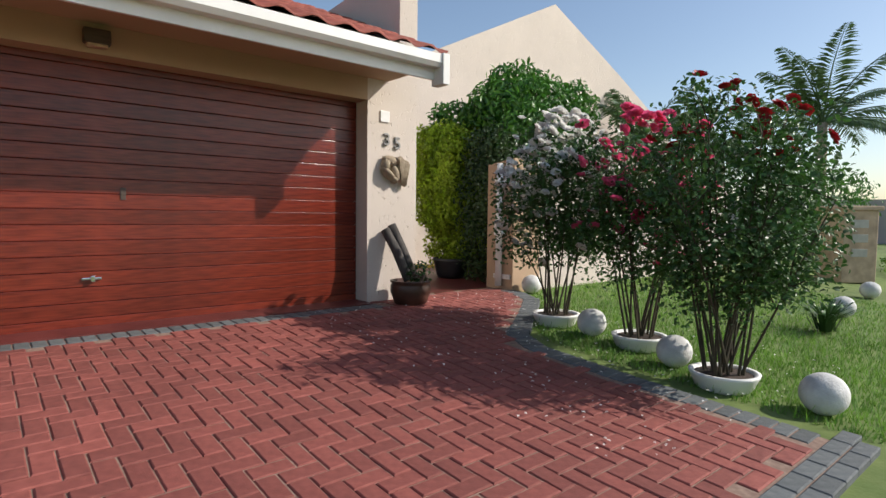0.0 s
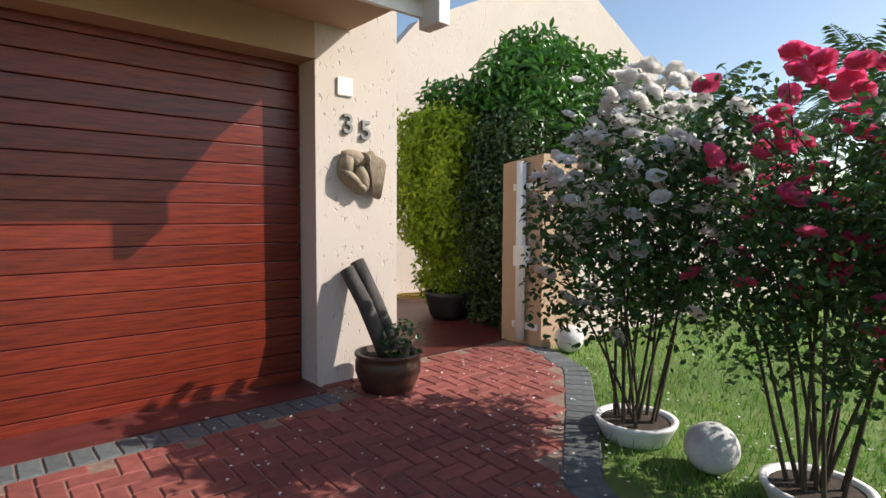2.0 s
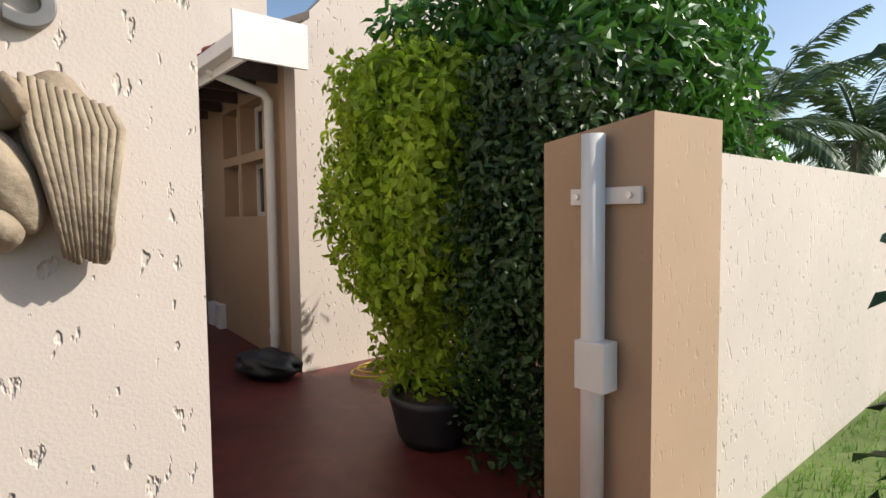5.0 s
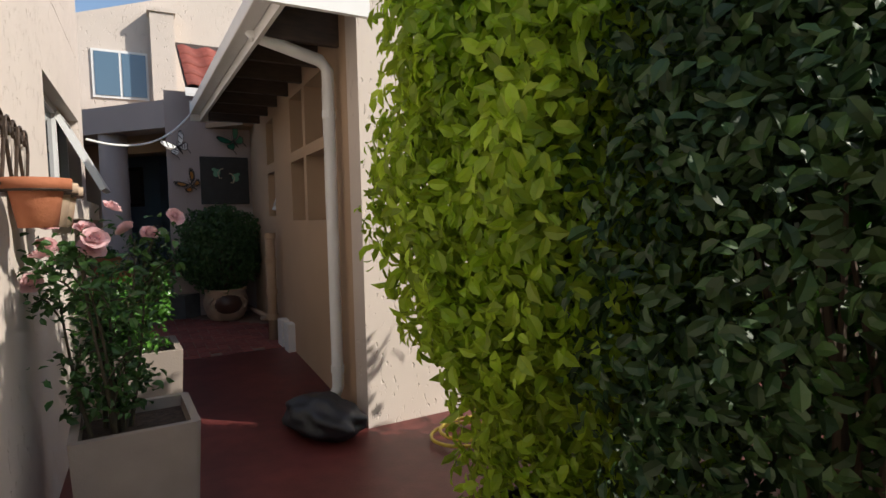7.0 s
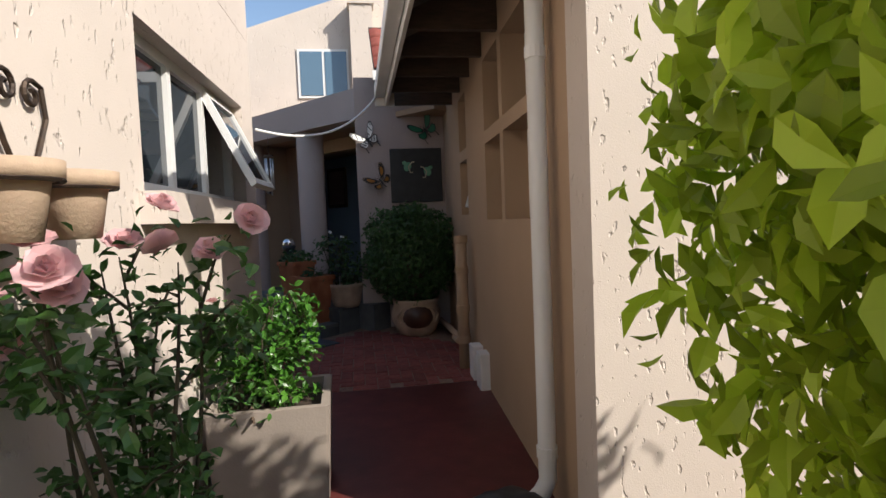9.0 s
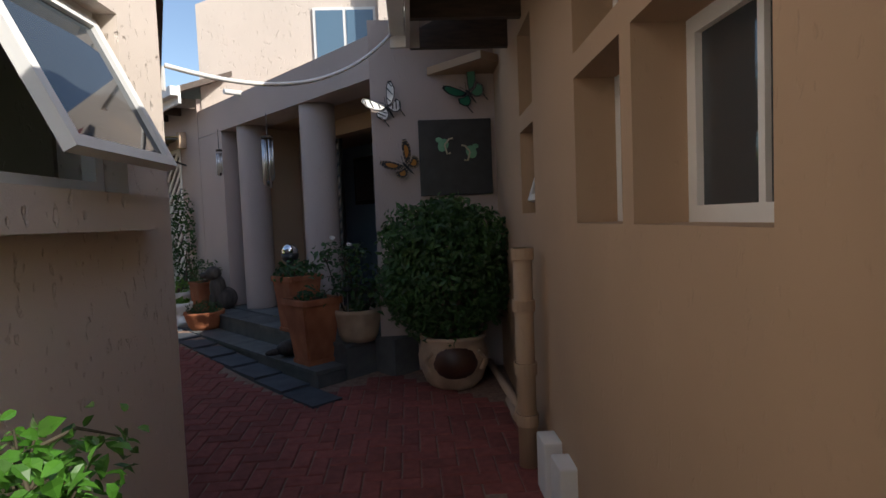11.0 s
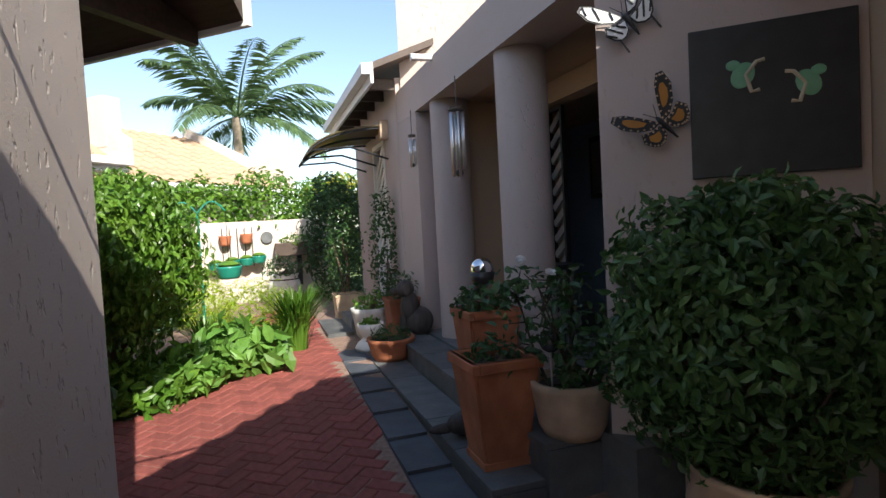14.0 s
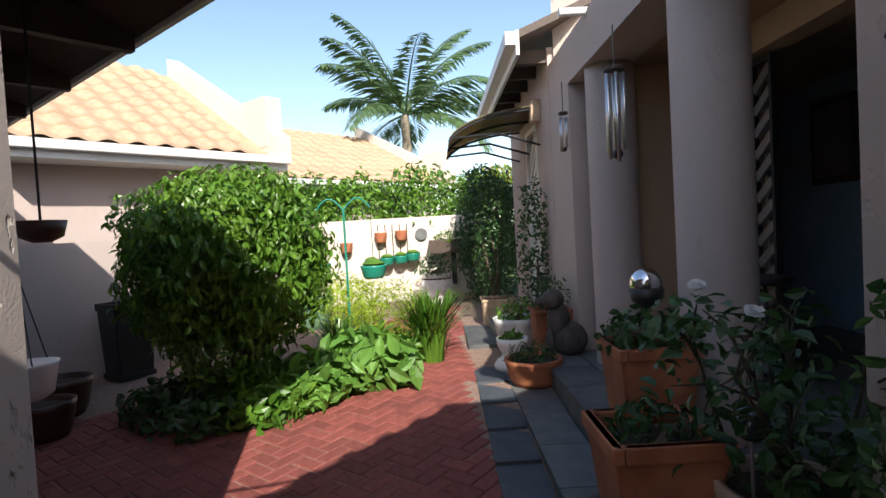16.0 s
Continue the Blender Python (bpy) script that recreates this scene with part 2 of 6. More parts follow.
def lathe(profile, seg=28, bm=None, at=(0, 0, 0), squash=1.0):
    """Turned shape from (radius, height) pairs."""
    bm = bm or bmesh.new()
    rings = []
    for r, z in profile:
        rings.append([bm.verts.new((at[0] + r * math.cos(a * math.tau / seg), at[1] + squash * r * math.sin(a * math.tau / seg), at[2] + z)) for a in range(seg)])
    for a, b in zip(rings, rings[1:]):
        for i in range(seg):
            bm.faces.new((a[i], a[(i + 1) % seg], b[(i + 1) % seg], b[i]))
    bm.faces.new(rings[0])
    bm.faces.new(rings[-1])
    return bm


def tube(points, radius, seg=8, bm=None):
    """Round bar along points; radius may be one number or one for each point."""
    bm = bm or bmesh.new()
    pts = [Vector(p) for p in points]
    rad = radius if isinstance(radius, (list, tuple)) else [radius] * len(pts)
    rings, side = [], None
    for i, p in enumerate(pts):
        d = (pts[min(i + 1, len(pts) - 1)] - pts[max(i - 1, 0)]).normalized()
        if side is None:
            side = d.orthogonal().normalized()
        side = (side - d * side.dot(d)).normalized()
        up = d.cross(side)
        rings.append([bm.verts.new(p + rad[i] * (math.cos(a * math.tau / seg) * side + math.sin(a * math.tau / seg) * up)) for a in range(seg)])
    for a, b in zip(rings, rings[1:]):
        for i in range(seg):
            bm.faces.new((a[i], a[(i + 1) % seg], b[(i + 1) % seg], b[i]))
    bm.faces.new(rings[0])
    bm.faces.new(rings[-1])
    return bm


def leaf_mesh(name, centres, normals, length, width, material, rng, droop=0.3, wild=0.8):
    """Many small folded leaves in one mesh, each of six triangles."""
    c = np.asarray(centres, float)
    n = len(c)
    nrm = np.asarray(normals, float) + rng.normal(0, wild, (n, 3))
    nrm /= np.linalg.norm(nrm, axis=1, keepdims=True) + 1e-9
    axis = rng.normal(0, 1, (n, 3))
    axis[:, 2] -= droop
    axis -= nrm * np.sum(axis * nrm, axis=1, keepdims=True)
    axis /= np.linalg.norm(axis, axis=1, keepdims=True) + 1e-9
    side = np.cross(nrm, axis)
    ln = (length * rng.uniform(0.6, 1.25, n))[:, None]
    wd = ln * width / length
    v = np.stack([c, c + axis * ln * 0.25 + side * wd * 0.4 + nrm * wd * 0.16, c + axis * ln * 0.62 + side * wd * 0.46 + nrm * wd * 0.16, c + axis * ln - nrm * ln * 0.14, c + axis * ln * 0.62 - side * wd * 0.46 + nrm * wd * 0.16, c + axis * ln * 0.25 - side * wd * 0.4 + nrm * wd * 0.16, c + axis * ln * 0.5], 1).reshape(-1, 3)
    k = (np.arange(n) * 7)[:, None, None]
    f = (np.array([[6, 0, 1], [6, 1, 2], [6, 2, 3], [6, 3, 4], [6, 4, 5], [6, 5, 0]])[None] + k).reshape(-1, 3)
    me = bpy.data.meshes.new(name)
    me.from_pydata(v.tolist(), [], f.tolist())
    me.materials.append(material)
    return me


def shell(rng, n, centre, radii, lumps=0.18, inner=0.55, power=2.0, low=-1.0):
    """Points in the outer layer of a lumpy rounded body, with outward directions. A higher power makes it boxier."""
    d = rng.normal(0, 1, (int(n * 1.9), 3))
    d /= np.linalg.norm(d, axis=1, keepdims=True)
    d = d[d[:, 2] > low][:n]
    s = (np.abs(d) ** power).sum(1) ** (-1 / power)
    r = np.array([1 + lumps * noise.noise(Vector(x) * 2.3 + Vector(centre)) + 0.5 * lumps * noise.noise(Vector(x) * 6 + Vector(centre)) for x in d])
    t = inner + (1 - inner) * rng.uniform(0, 1, len(d)) ** 0.5
    return np.array(centre) + d * (s * r * t)[:, None] * np.array(radii), d


def bloom_mesh(name, r, material, rng):
    """Full double rose: four rings of cupped, wavy petals round a tight heart."""
    bm = bmesh.new()
    for ring, (count, rad, tilt) in enumerate(((7, 1.0, 0.12), (6, 0.86, 0.5), (5, 0.66, 0.9), (4, 0.42, 1.25))):
        for i in range(count):
            a = (i + 0.5 * ring) * math.tau / count + rng.uniform(-0.22, 0.22)
            m = Matrix.Rotation(a, 4, "Z") @ Matrix.Rotation(-tilt - rng.uniform(-0.15, 0.15), 4, "Y")
            k = rad * rng.uniform(0.88, 1.1)
            w = r * k * 0.56
            pts = [(0.04 * r, 0, 0), (0.5 * r * k, -w, 0.10 * r), (0.5 * r * k, 0, -0.08 * r), (0.5 * r * k, w, 0.10 * r), (0.86 * r * k, -0.72 * w, 0.2 * r), (1.0 * r * k, 0, 0.06 * r + rng.uniform(-0.06, 0.06) * r), (0.86 * r * k, 0.72 * w, 0.2 * r)]
            v = [bm.verts.new(m @ Vector(p)) for p in pts]
            for q in ((0, 1, 2), (0, 2, 3), (1, 4, 5, 2), (2, 5, 6, 3)):
                bm.faces.new([v[k] for k in q])
    return mesh_of(name, bm, material, True)


def ground_z(y):
    return float(np.interp(y, [-40, 0, 2, 3.2, 4.6, 8.5, 12.7, 14.4, 16.5, 60], [-0.9, -0.27, -0.16, -0.07, 0, 0, 0.14, 0.26, 0.31, 0.4]))


# porch front: O is its near end, E runs along it, N points out to the garden
O, E, N = Vector((4.72, 12.76, 0)), Vector((-0.648, 0.761, 0)), Vector((-0.761, -0.648, 0))
PORCH = Matrix(((E.x, N.x, 0, O.x), (E.y, N.y, 0, O.y), (0, 0, 1, 0), (0, 0, 0, 1)))


def pf(a, o, z=0.0):
    return O + E * a + N * o + Vector((0, 0, z))


def pg(a, o):
    p = pf(a, o)
    return (p.x, p.y, ground_z(p.y))


# ---- ground ----
def ground_strip(points_x, y0, y1, lift, step=0.5):
    """Sheet that follows the ground between y0 and y1; points_x gives the left and right x at a y."""
    bm = bmesh.new()
    ys = [y0 + (y1 - y0) * i / max(1, round((y1 - y0) / step)) for i in range(max(1, round((y1 - y0) / step)) + 1)]
    rows = []
    for y in ys:
        a, b = points_x(y)
        rows.append((bm.verts.new((a, y, ground_z(y) + lift)), bm.verts.new((b, y, ground_z(y) + lift))))
    for p, q in zip(rows, rows[1:]):
        bm.faces.new((p[0], p[1], q[1], q[0]))
    return bm


bm = bmesh.new()
gy = [-400, -40, -10, 0, 1, 2, 2.6, 3.2, 3.9, 4.6, 6, 8.5, 10, 11, 12.7, 13.5, 14.4, 15.5, 16.5, 20, 60, 600]
rows = [[bm.verts.new((x, y, ground_z(y) - 0.02)) for x in (-500, -20, -5, 0, 5, 10, 20, 500)] for y in gy]
for p, q in zip(rows, rows[1:]):
    for i in range(7):
        bm.faces.new((p[i], p[i + 1], q[i + 1], q[i]))
ground = tagged(part("ground", bm, GROUND), "short green lawn on sandy earth", "ground", kind="structure")


def drive_right(y):
    return float(np.interp(y, [0.9, 2.9, 3.3, 3.8, 4.3, 4.8, 5.1], [3.42, 3.42, 3.6, 4.3, 4.95, 5.2, 5.2]))


driveway = tagged(part("driveway", ground_strip(lambda y: (-3.2, drive_right(y)), 0.7, 5.2, 0.012, 0.2), JOINT), "red herringbone brick driveway before the garage", "driveway", kind="structure")
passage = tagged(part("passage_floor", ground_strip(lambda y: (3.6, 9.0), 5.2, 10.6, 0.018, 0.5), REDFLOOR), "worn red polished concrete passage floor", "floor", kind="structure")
patio = tagged(part("patio", ground_strip(lambda y: (-2.0, 6.0), 10.6, 19.0, 0.012, 0.3), JOINT), "red herringbone brick garden path", "patio", kind="structure")
pavement = tagged(part("pavement", boxes((3.75, -1.5, -0.5, 40, 0.62, -0.235)), CONCRETE), "pale concrete pavement slabs beside the lawn", "pavement", kind="structure")

# ---- garage block ----
wall = part("wall_garage", prism([(3.16, 5.03), (3.81, 5.03), (3.825, 5.6), (3.16, 5.6)], -0.1, 2.75), WALL)
tagged(wall, "cream pitted plaster garage pier", "wall", kind="structure")
# same wall as the cream pier; its tan stands for eave shade
tagged(part("wall_lintel", boxes((-3.2, 5.03, 2.17, 3.16, 5.45, 2.75)), WALL_TAN_SHADE), "plaster lintel over the garage door, eave shade in its tan colour", "wall", kind="structure")
tagged(part("wall_garage_end", boxes((-3.2, 5.03, -0.1, -1.9, 5.45, 2.17)), WALL), "cream plaster garage wall", "wall", kind="structure")
tagged(part("wall_garage_rear", boxes((-3.2, 11.1, -0.1, 3.2, 11.28, 2.5)), WALL_SHADE), "plain plaster rear wall", "wall", kind="structure")
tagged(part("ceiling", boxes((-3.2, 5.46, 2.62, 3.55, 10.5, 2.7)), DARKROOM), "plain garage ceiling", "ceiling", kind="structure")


def side_x(y):
    return 3.81 + (y - 5.03) * 0.0265


# side wall with its kitchen window opening; the upper part is a parapet
W0, W1, WZ0, WZ1 = 8.56, 10.3, 1.55, 2.22
bm = bmesh.new()
for ya, yb, za, zb in ((5.6, W0, -0.1, 2.75), (W1, 10.62, -0.1, 2.75), (W0, W1, -0.1, WZ0), (W0, W1, WZ1, 2.75)):
    prism([(side_x(ya) - 0.25, ya), (side_x(ya), ya), (side_x(yb), yb), (side_x(yb) - 0.25, yb)], za, zb, bm)
tagged(part("wall_side", bm, WALL), "cream pitted plaster side wall with a kitchen window", "wall", kind="structure")
tagged(part("wall_parapet", prism([(3.57, 5.03), (3.81, 5.03), (side_x(10.62), 10.62), (3.7, 10.62)], 2.754, [3.7, 3.7, 3.5, 3.5]), WALL), "cream plaster parapet beside the tiled roof", "wall", kind="structure")

tagged(part("wall_splay", prism([(side_x(10.62), 10.624), (3.36, 11.3), (3.2, 11.16), (3.71, 10.624)], -0.1, [2.75, 2.56, 2.56, 2.75]), WALL), "splayed plaster corner wall beside the garden", "wall", kind="structure")
door = empty("door_1", "closed red-brown wooden sectional garage door", "garage door", (0, 0, 0), kind="structure")
part("backing", boxes((-1.9, 5.30, 0.0, 3.16, 5.34, 2.17)), DOORWOOD, door)
slat = mesh_of("slat", boxes((-1.89, 5.245, 0.002, 3.155, 5.30, 0.1245), bevel=0.005), DOORWOOD)
for i in range(18):
    s = new("slat", slat)
    s.parent = door
    s.location = (0, 0, -0.032 + 0.1262 * i)
bm = boxes((0.60, 5.225, 0.405, 0.74, 5.25, 0.425), (0.66, 5.20, 0.39, 0.69, 5.25, 0.44), bevel=0.006)
part("handle", bm, CHROME, door, "small chrome T handle")
part("keyhole_plate", boxes((0.89, 5.236, 1.06, 0.93, 5.246, 1.16), bevel=0.002), DARKWOOD, door)
tagged(part("threshold", boxes((-1.9, 4.90, -0.05, 3.16, 5.3, 0.026)), REDFLOOR), "red cement garage threshold", "threshold", kind="structure")

# garage roof: a tiled slope behind the gutter
roof = empty("roof_garage", "red-brown concrete tile garage roof", "roof", kind="structure")
SL = 0.42
bm = bmesh.new()
a = [bm.verts.new(p) for p in ((-3.6, 4.25, 2.52), (3.56, 4.25, 2.52), (3.56, 9.0, 2.52 + SL * 4.75), (-3.6, 9.0, 2.52 + SL * 4.75))]
b = [bm.verts.new(v.co + Vector((0, 0, -0.08))) for v in a]
bm.faces.new(a), bm.faces.new(b)
for i in range(4):
    bm.faces.new((a[i], a[(i + 1) % 4], b[(i + 1) % 4], b[i]))
part("decking", bm, DARKWOOD, roof)


def tile_mesh(name, material, w=0.3, l=0.36):
    """Wavy roof tile: a pan and a roll, 15 mm thick."""
    bm = bmesh.new()
    cols = []
    for i in range(7):
        u = i / 6
        z = 0.022 * math.sin(u * math.tau)
        cols.append([bm.verts.new((u * w, y, z + e)) for y, e in ((0, 0.0), (0, 0.02), (l, 0.004))])
    for p, q in zip(cols, cols[1:]):
        bm.faces.new((p[0], q[0], q[1], p[1]))
        bm.faces.new((p[1], q[1], q[2], p[2]))
    return mesh_of(name, bm, material, True)


def tile_roof(parent, material, origin, across, up, cols, rows_n, name="tile", w=0.3, l=0.33):
    """Rows of tiles as parts; across and up are unit directions in the roof plane."""
    me = tile_mesh(name, material)
    across, up = Vector(across).normalized(), Vector(up).normalized()
    nrm = across.cross(up)
    base = Matrix((across, up, nrm)).transposed().to_4x4()
    for r in range(rows_n):
        for c in range(cols):
            t = new(name, me)
            t.parent = parent
            p = Vector(origin) + across * (c * w) + up * (r * l) + nrm * (0.02 + 0.004 * r % 0.003)
            t.matrix_basis = Matrix.Translation(p) @ base


tile_roof(roof, TILE_RED, (-1.55, 4.2, 2.535), (1, 0, 0), (0, 1, SL), 17, 9)
gut = empty("gutter", "white painted eaves gutter and fascia board", "gutter", kind="structure")
part("fascia", boxes((-3.6, 4.24, 2.28, 3.42, 4.27, 2.50)), WHITE, gut)
bm = bmesh.new()
prof = [(4.24, 2.38), (4.15, 2.38), (4.12, 2.42), (4.12, 2.50), (4.135, 2.50), (4.135, 2.43), (4.16, 2.40), (4.24, 2.40)]
lo = [bm.verts.new((-3.6, y, z)) for y, z in prof]
hi = [bm.verts.new((3.5, y, z)) for y, z in prof]
for i in range(len(prof)):
    bm.faces.new((lo[i], lo[(i + 1) % 8], hi[(i + 1) % 8], hi[i]))
bm.faces.new(lo), bm.faces.new(hi)
part("trough", bm, WHITE, gut)
part("end_cap", boxes((3.42, 4.10, 2.22, 3.50, 4.28, 2.51), bevel=0.006), WHITE, gut)
# soffit shade is put into the tan colour
tagged(part("soffit", boxes((-3.6, 4.27, 2.40, 3.42, 5.03, 2.43)), WALL_TAN_SHADE), "eaves soffit with shade put into its tan colour", "ceiling", kind="structure")
lamp = empty("wall_lamp", "small square bulkhead lamp above the garage door", "lamp", (0.71, 5.03, 2.28))
part("body", boxes((-0.09, -0.10, -0.05, 0.09, 0.0, 0.06), bevel=0.012), DARKWOOD, lamp)
part("lens", boxes((-0.07, -0.09, -0.075, 0.07, -0.02, -0.045), bevel=0.012), TERRA_PALE, lamp)

# things on the pier
def digit(ch, x, z):
    cu = bpy.data.curves.new("digit", "FONT")
    cu.body, cu.size, cu.extrude, cu.bevel_depth = ch, 0.185, 0.008, 0.003
    tmp = bpy.data.objects.new("digit", cu)
    scene.collection.objects.link(tmp)
    me = bpy.data.meshes.new_from_object(tmp.evaluated_get(bpy.context.evaluated_depsgraph_get()))
    bpy.data.objects.remove(tmp)
    me.materials.clear()
    me.materials.append(PEWTER)
    ob = new("house_number", me)
    ob.matrix_world = pose(x, 5.018, z, 90, 0, 0)
    return tagged(ob, "cast grey metal house number " + ch + " on plaster", "house number", "house number")


digit("3", 3.35, 1.715)
digit("5", 3.49, 1.685)
t = empty("wall_plaque", "small square white ceramic tile plaque on the pier", "plaque", (3.375, 5.03, 2.02))
part("tile_face", boxes((-0.058, -0.015, -0.06, 0.058, 0, 0.06), bevel=0.006), WHITE, t)

# carved horse head relief, one plain mesh
bm = bmesh.new()
for cx, cz, rx, ry, rz2, turn in ((-0.04, 0.11, 0.105, 0.05, 0.05, 12), (-0.105, 0.06, 0.05, 0.06, 0.075, 12), (-0.075, -0.035, 0.105, 0.07, 0.042, 38), (0.0, -0.095, 0.045, 0.062, 0.036, 35), (0.02, -0.02, 0.045, 0.05, 0.095, -20), (0.10, 0.06, 0.06, 0.04, 0.11, -8), (0.125, -0.05, 0.035, 0.035, 0.12, -14), (-0.055, 0.075, 0.02, 0.078, 0.03, 30), (0.035, 0.11, 0.022, 0.075, 0.045, -25)):
    g = bmesh.ops.create_icosphere(bm, subdivisions=3, radius=1)["verts"]
    m = Matrix.Translation((cx, -0.03, cz)) @ Matrix.Rotation(radians(turn), 4, "Y") @ Matrix.Diagonal((rx, ry, rz2, 1))
    for v in g:
        v.co = m @ v.co * (1 + 0.05 * noise.noise(v.co * 3))
for i in range(11):
    tube([(0.045 + 0.012 * i, -0.07, 0.15 - 0.004 * i), (0.05 + 0.013 * i, -0.08, 0.07), (0.075 + 0.009 * i, -0.07, -0.04), (0.095 + 0.006 * i, -0.05, -0.15 - 0.004 * (i % 4))], [0.006, 0.009, 0.008, 0.005], 6, bm)
horse = part("horse_head_relief", bm, CARVED, None, "", True)
horse.location = (3.47, 5.02, 1.44)
tagged(horse, "carved sandstone horse head relief on the pier", "wall sculpture")

# ---- gate post and front garden wall ----
# all faces take the tan of the pier's shaded side
tagged(part("gate_post", prism([(5.2, 4.8), (5.72, 4.8), (5.72, 5.27), (5.2, 5.27)], -0.1, [1.7, 1.72, 1.66, 1.64]), WALL_TAN_SHADE), "plaster gate pier with a slanted top, tan as on its shaded side", "gate post", kind="structure")
tagged(part("wall_front", boxes((5.724, 4.83, -0.1, 11.5, 5.05, 1.6)), WALL), "cream plaster front garden wall", "wall", kind="structure")
gp = empty("gate_frame", "white painted steel gate pipe strapped to the pier", "gate frame", (5.2, 5.005, 0))
part("pipe", tube([(-0.05, 0, 0.06), (-0.05, 0, 1.64)], 0.043, 16), WHITE, gp, smooth=True)
for z in (0.18, 1.42):
    part("strap", boxes((-0.022, -0.17, z - 0.03, -0.002, 0.12, z + 0.03), bevel=0.003), WHITE, gp)
    for y in (-0.13, 0.09):
        part("bolt", tube([(-0.02, y, z), (-0.032, y, z)], 0.011, 8), PALEMETAL, gp)
part("lock_box", boxes((-0.10, -0.08, 0.72, -0.01, 0.045, 0.90), bevel=0.006), WHITE, gp)

# ---- house wing with the gable ----
def wing_x(y):
    return 5.56 + (y - 8.23) * 0.04


gable_pts = [(5.56, -0.1), (5.56, 2.95), (6.53, 4.0), (10.17, 5.78), (12.92, 4.6), (15.5, 3.4), (15.5, -0.1)]
bm = bmesh.new()
f0 = [bm.verts.new((x, 8.23, z)) for x, z in gable_pts]
f1 = [bm.verts.new((x + (0.006 if x < 6 else 0), 8.45, z)) for x, z in gable_pts]
bm.faces.new(f0), bm.faces.new(f1)
for i in range(7):
    bm.faces.new((f0[i], f0[(i + 1) % 7], f1[(i + 1) % 7], f1[i]))
tagged(part("wall_gable", bm, WALL), "cream pitted plaster gable wall in sunlight", "wall", kind="structure")
OPEN = [(9.02, 9.65, 1.38, 1.93), (9.74, 10.25, 1.38, 1.93), (9.02, 9.65, 2.02, 2.52), (9.74, 10.25, 2.02, 2.52), (11.1, 11.52, 1.43, 1.92), (11.1, 11.52, 2.02, 2.5)]
ysplit = sorted({8.45, 12.9, *(v for o in OPEN for v in o[:2])})
zsplit = sorted({-0.1, 2.85, *(v for o in OPEN for v in o[2:])})
bm = bmesh.new()
for ya, yb in zip(ysplit, ysplit[1:]):
    z_lo = None
    spans = []
    for za, zb in zip(zsplit, zsplit[1:]):
        hole = any(o[0] <= ya and yb <= o[1] and o[2] <= za and zb <= o[3] for o in OPEN)
        if hole:
            z_lo = None
        elif z_lo is None:
            spans.append([za, zb])
            z_lo = za
        else:
            spans[-1][1] = zb
    for za, zb in spans:
        prism([(wing_x(ya), ya), (wing_x(yb), yb), (wing_x(yb) + 0.26, yb), (wing_x(ya) + 0.26, ya)], za, zb, bm)
# side turned from the sun, its shade put into the tan
tagged(part("wall_wing", bm, WALL_TAN_SHADE), "passage wall in shade-tan plaster with deep square window openings", "wall", kind="structure")
# dark colour gives the unlit look of the room
tagged(part("wall_room", boxes((6.6, 8.5, -0.1, 6.7, 12.7, 2.85)), DARKROOM), "plain wall of the room inside, coloured dark as if unlit", "wall", kind="structure")


def framed_window(name, label, y0, y1, z0, z1, tilt=0):
    w = empty(name, label, "window", (wing_x((y0 + y1) / 2) + 0.17, (y0 + y1) / 2, z0), kind="structure")
    h, d = (y1 - y0) / 2, z1 - z0
    part("window_frame", boxes((0.0, -h, 0, 0.05, h, 0.045), (0.0, -h, d - 0.045, 0.05, h, d), (0.0, -h, 0.045, 0.05, -h + 0.045, d - 0.045), (0.0, h - 0.045, 0.045, 0.05, h, d - 0.045)), WHITE, w)
    part("pane", boxes((0.02, -h + 0.045, 0.045, 0.026, h - 0.045, d - 0.045)), WINGLASS, w)
    if tilt:
        bm = boxes((-0.02, -h + 0.05, -d + 0.1, 0.015, h - 0.05, -d + 0.14), (-0.02, -h + 0.05, -0.04, 0.015, h - 0.05, 0), (-0.02, -h + 0.05, -d + 0.1, 0.015, -h + 0.09, 0), (-0.02, h - 0.09, -d + 0.1, 0.015, h - 0.05, 0))
        s = part("casement", bm, WHITE, w, "white casement tilted open")
        s.matrix_basis = pose(0, 0, d - 0.05, 0, tilt, 0)
    else:
        part("glazing_bar", boxes((0.005, -0.012, 0.045, 0.045, 0.012, d - 0.045)), WHITE, w)
    return w


for i, o in enumerate(OPEN):
    framed_window("window_%d" % (i + 1), "deep-set window with a white frame in shade-tan plaster", *o, tilt=18 if i == 4 else 0)
dp = empty("downpipe", "white painted round downpipe on the wing wall", "downpipe", (5.5, 8.64, 0), kind="structure")
part("pipe", tube([(-0.50, 0, 2.60), (-0.48, 0, 2.57), (-0.05, 0, 2.46), (0, 0, 2.40), (0, 0, 0.2), (-0.03, 0, 0.14), (-0.1, 0, 0.08)], 0.042, 14), WHITE, dp, smooth=True)
for z in (0.33, 2.1):
    part("collar", tube([(0, 0, z - 0.025), (0, 0, z + 0.025)], 0.048, 14), WHITE, dp)
eave = empty("gutter", "white fascia and gutter along the passage eaves", "gutter", kind="structure")
part("fascia", boxes((5.02, 7.9, 2.52, 5.045, 11.75, 2.72)), WHITE, eave)
part("trough", boxes((4.92, 7.9, 2.59, 5.016, 11.75, 2.70), bevel=0.012), WHITE, eave)
part("end_board", boxes((4.92, 11.753, 2.52, 5.11, 11.775, 2.74)), WHITE, eave)
part("gable_end_board", boxes((4.92, 7.86, 2.51, 5.5, 7.895, 2.85)), WHITE, eave)
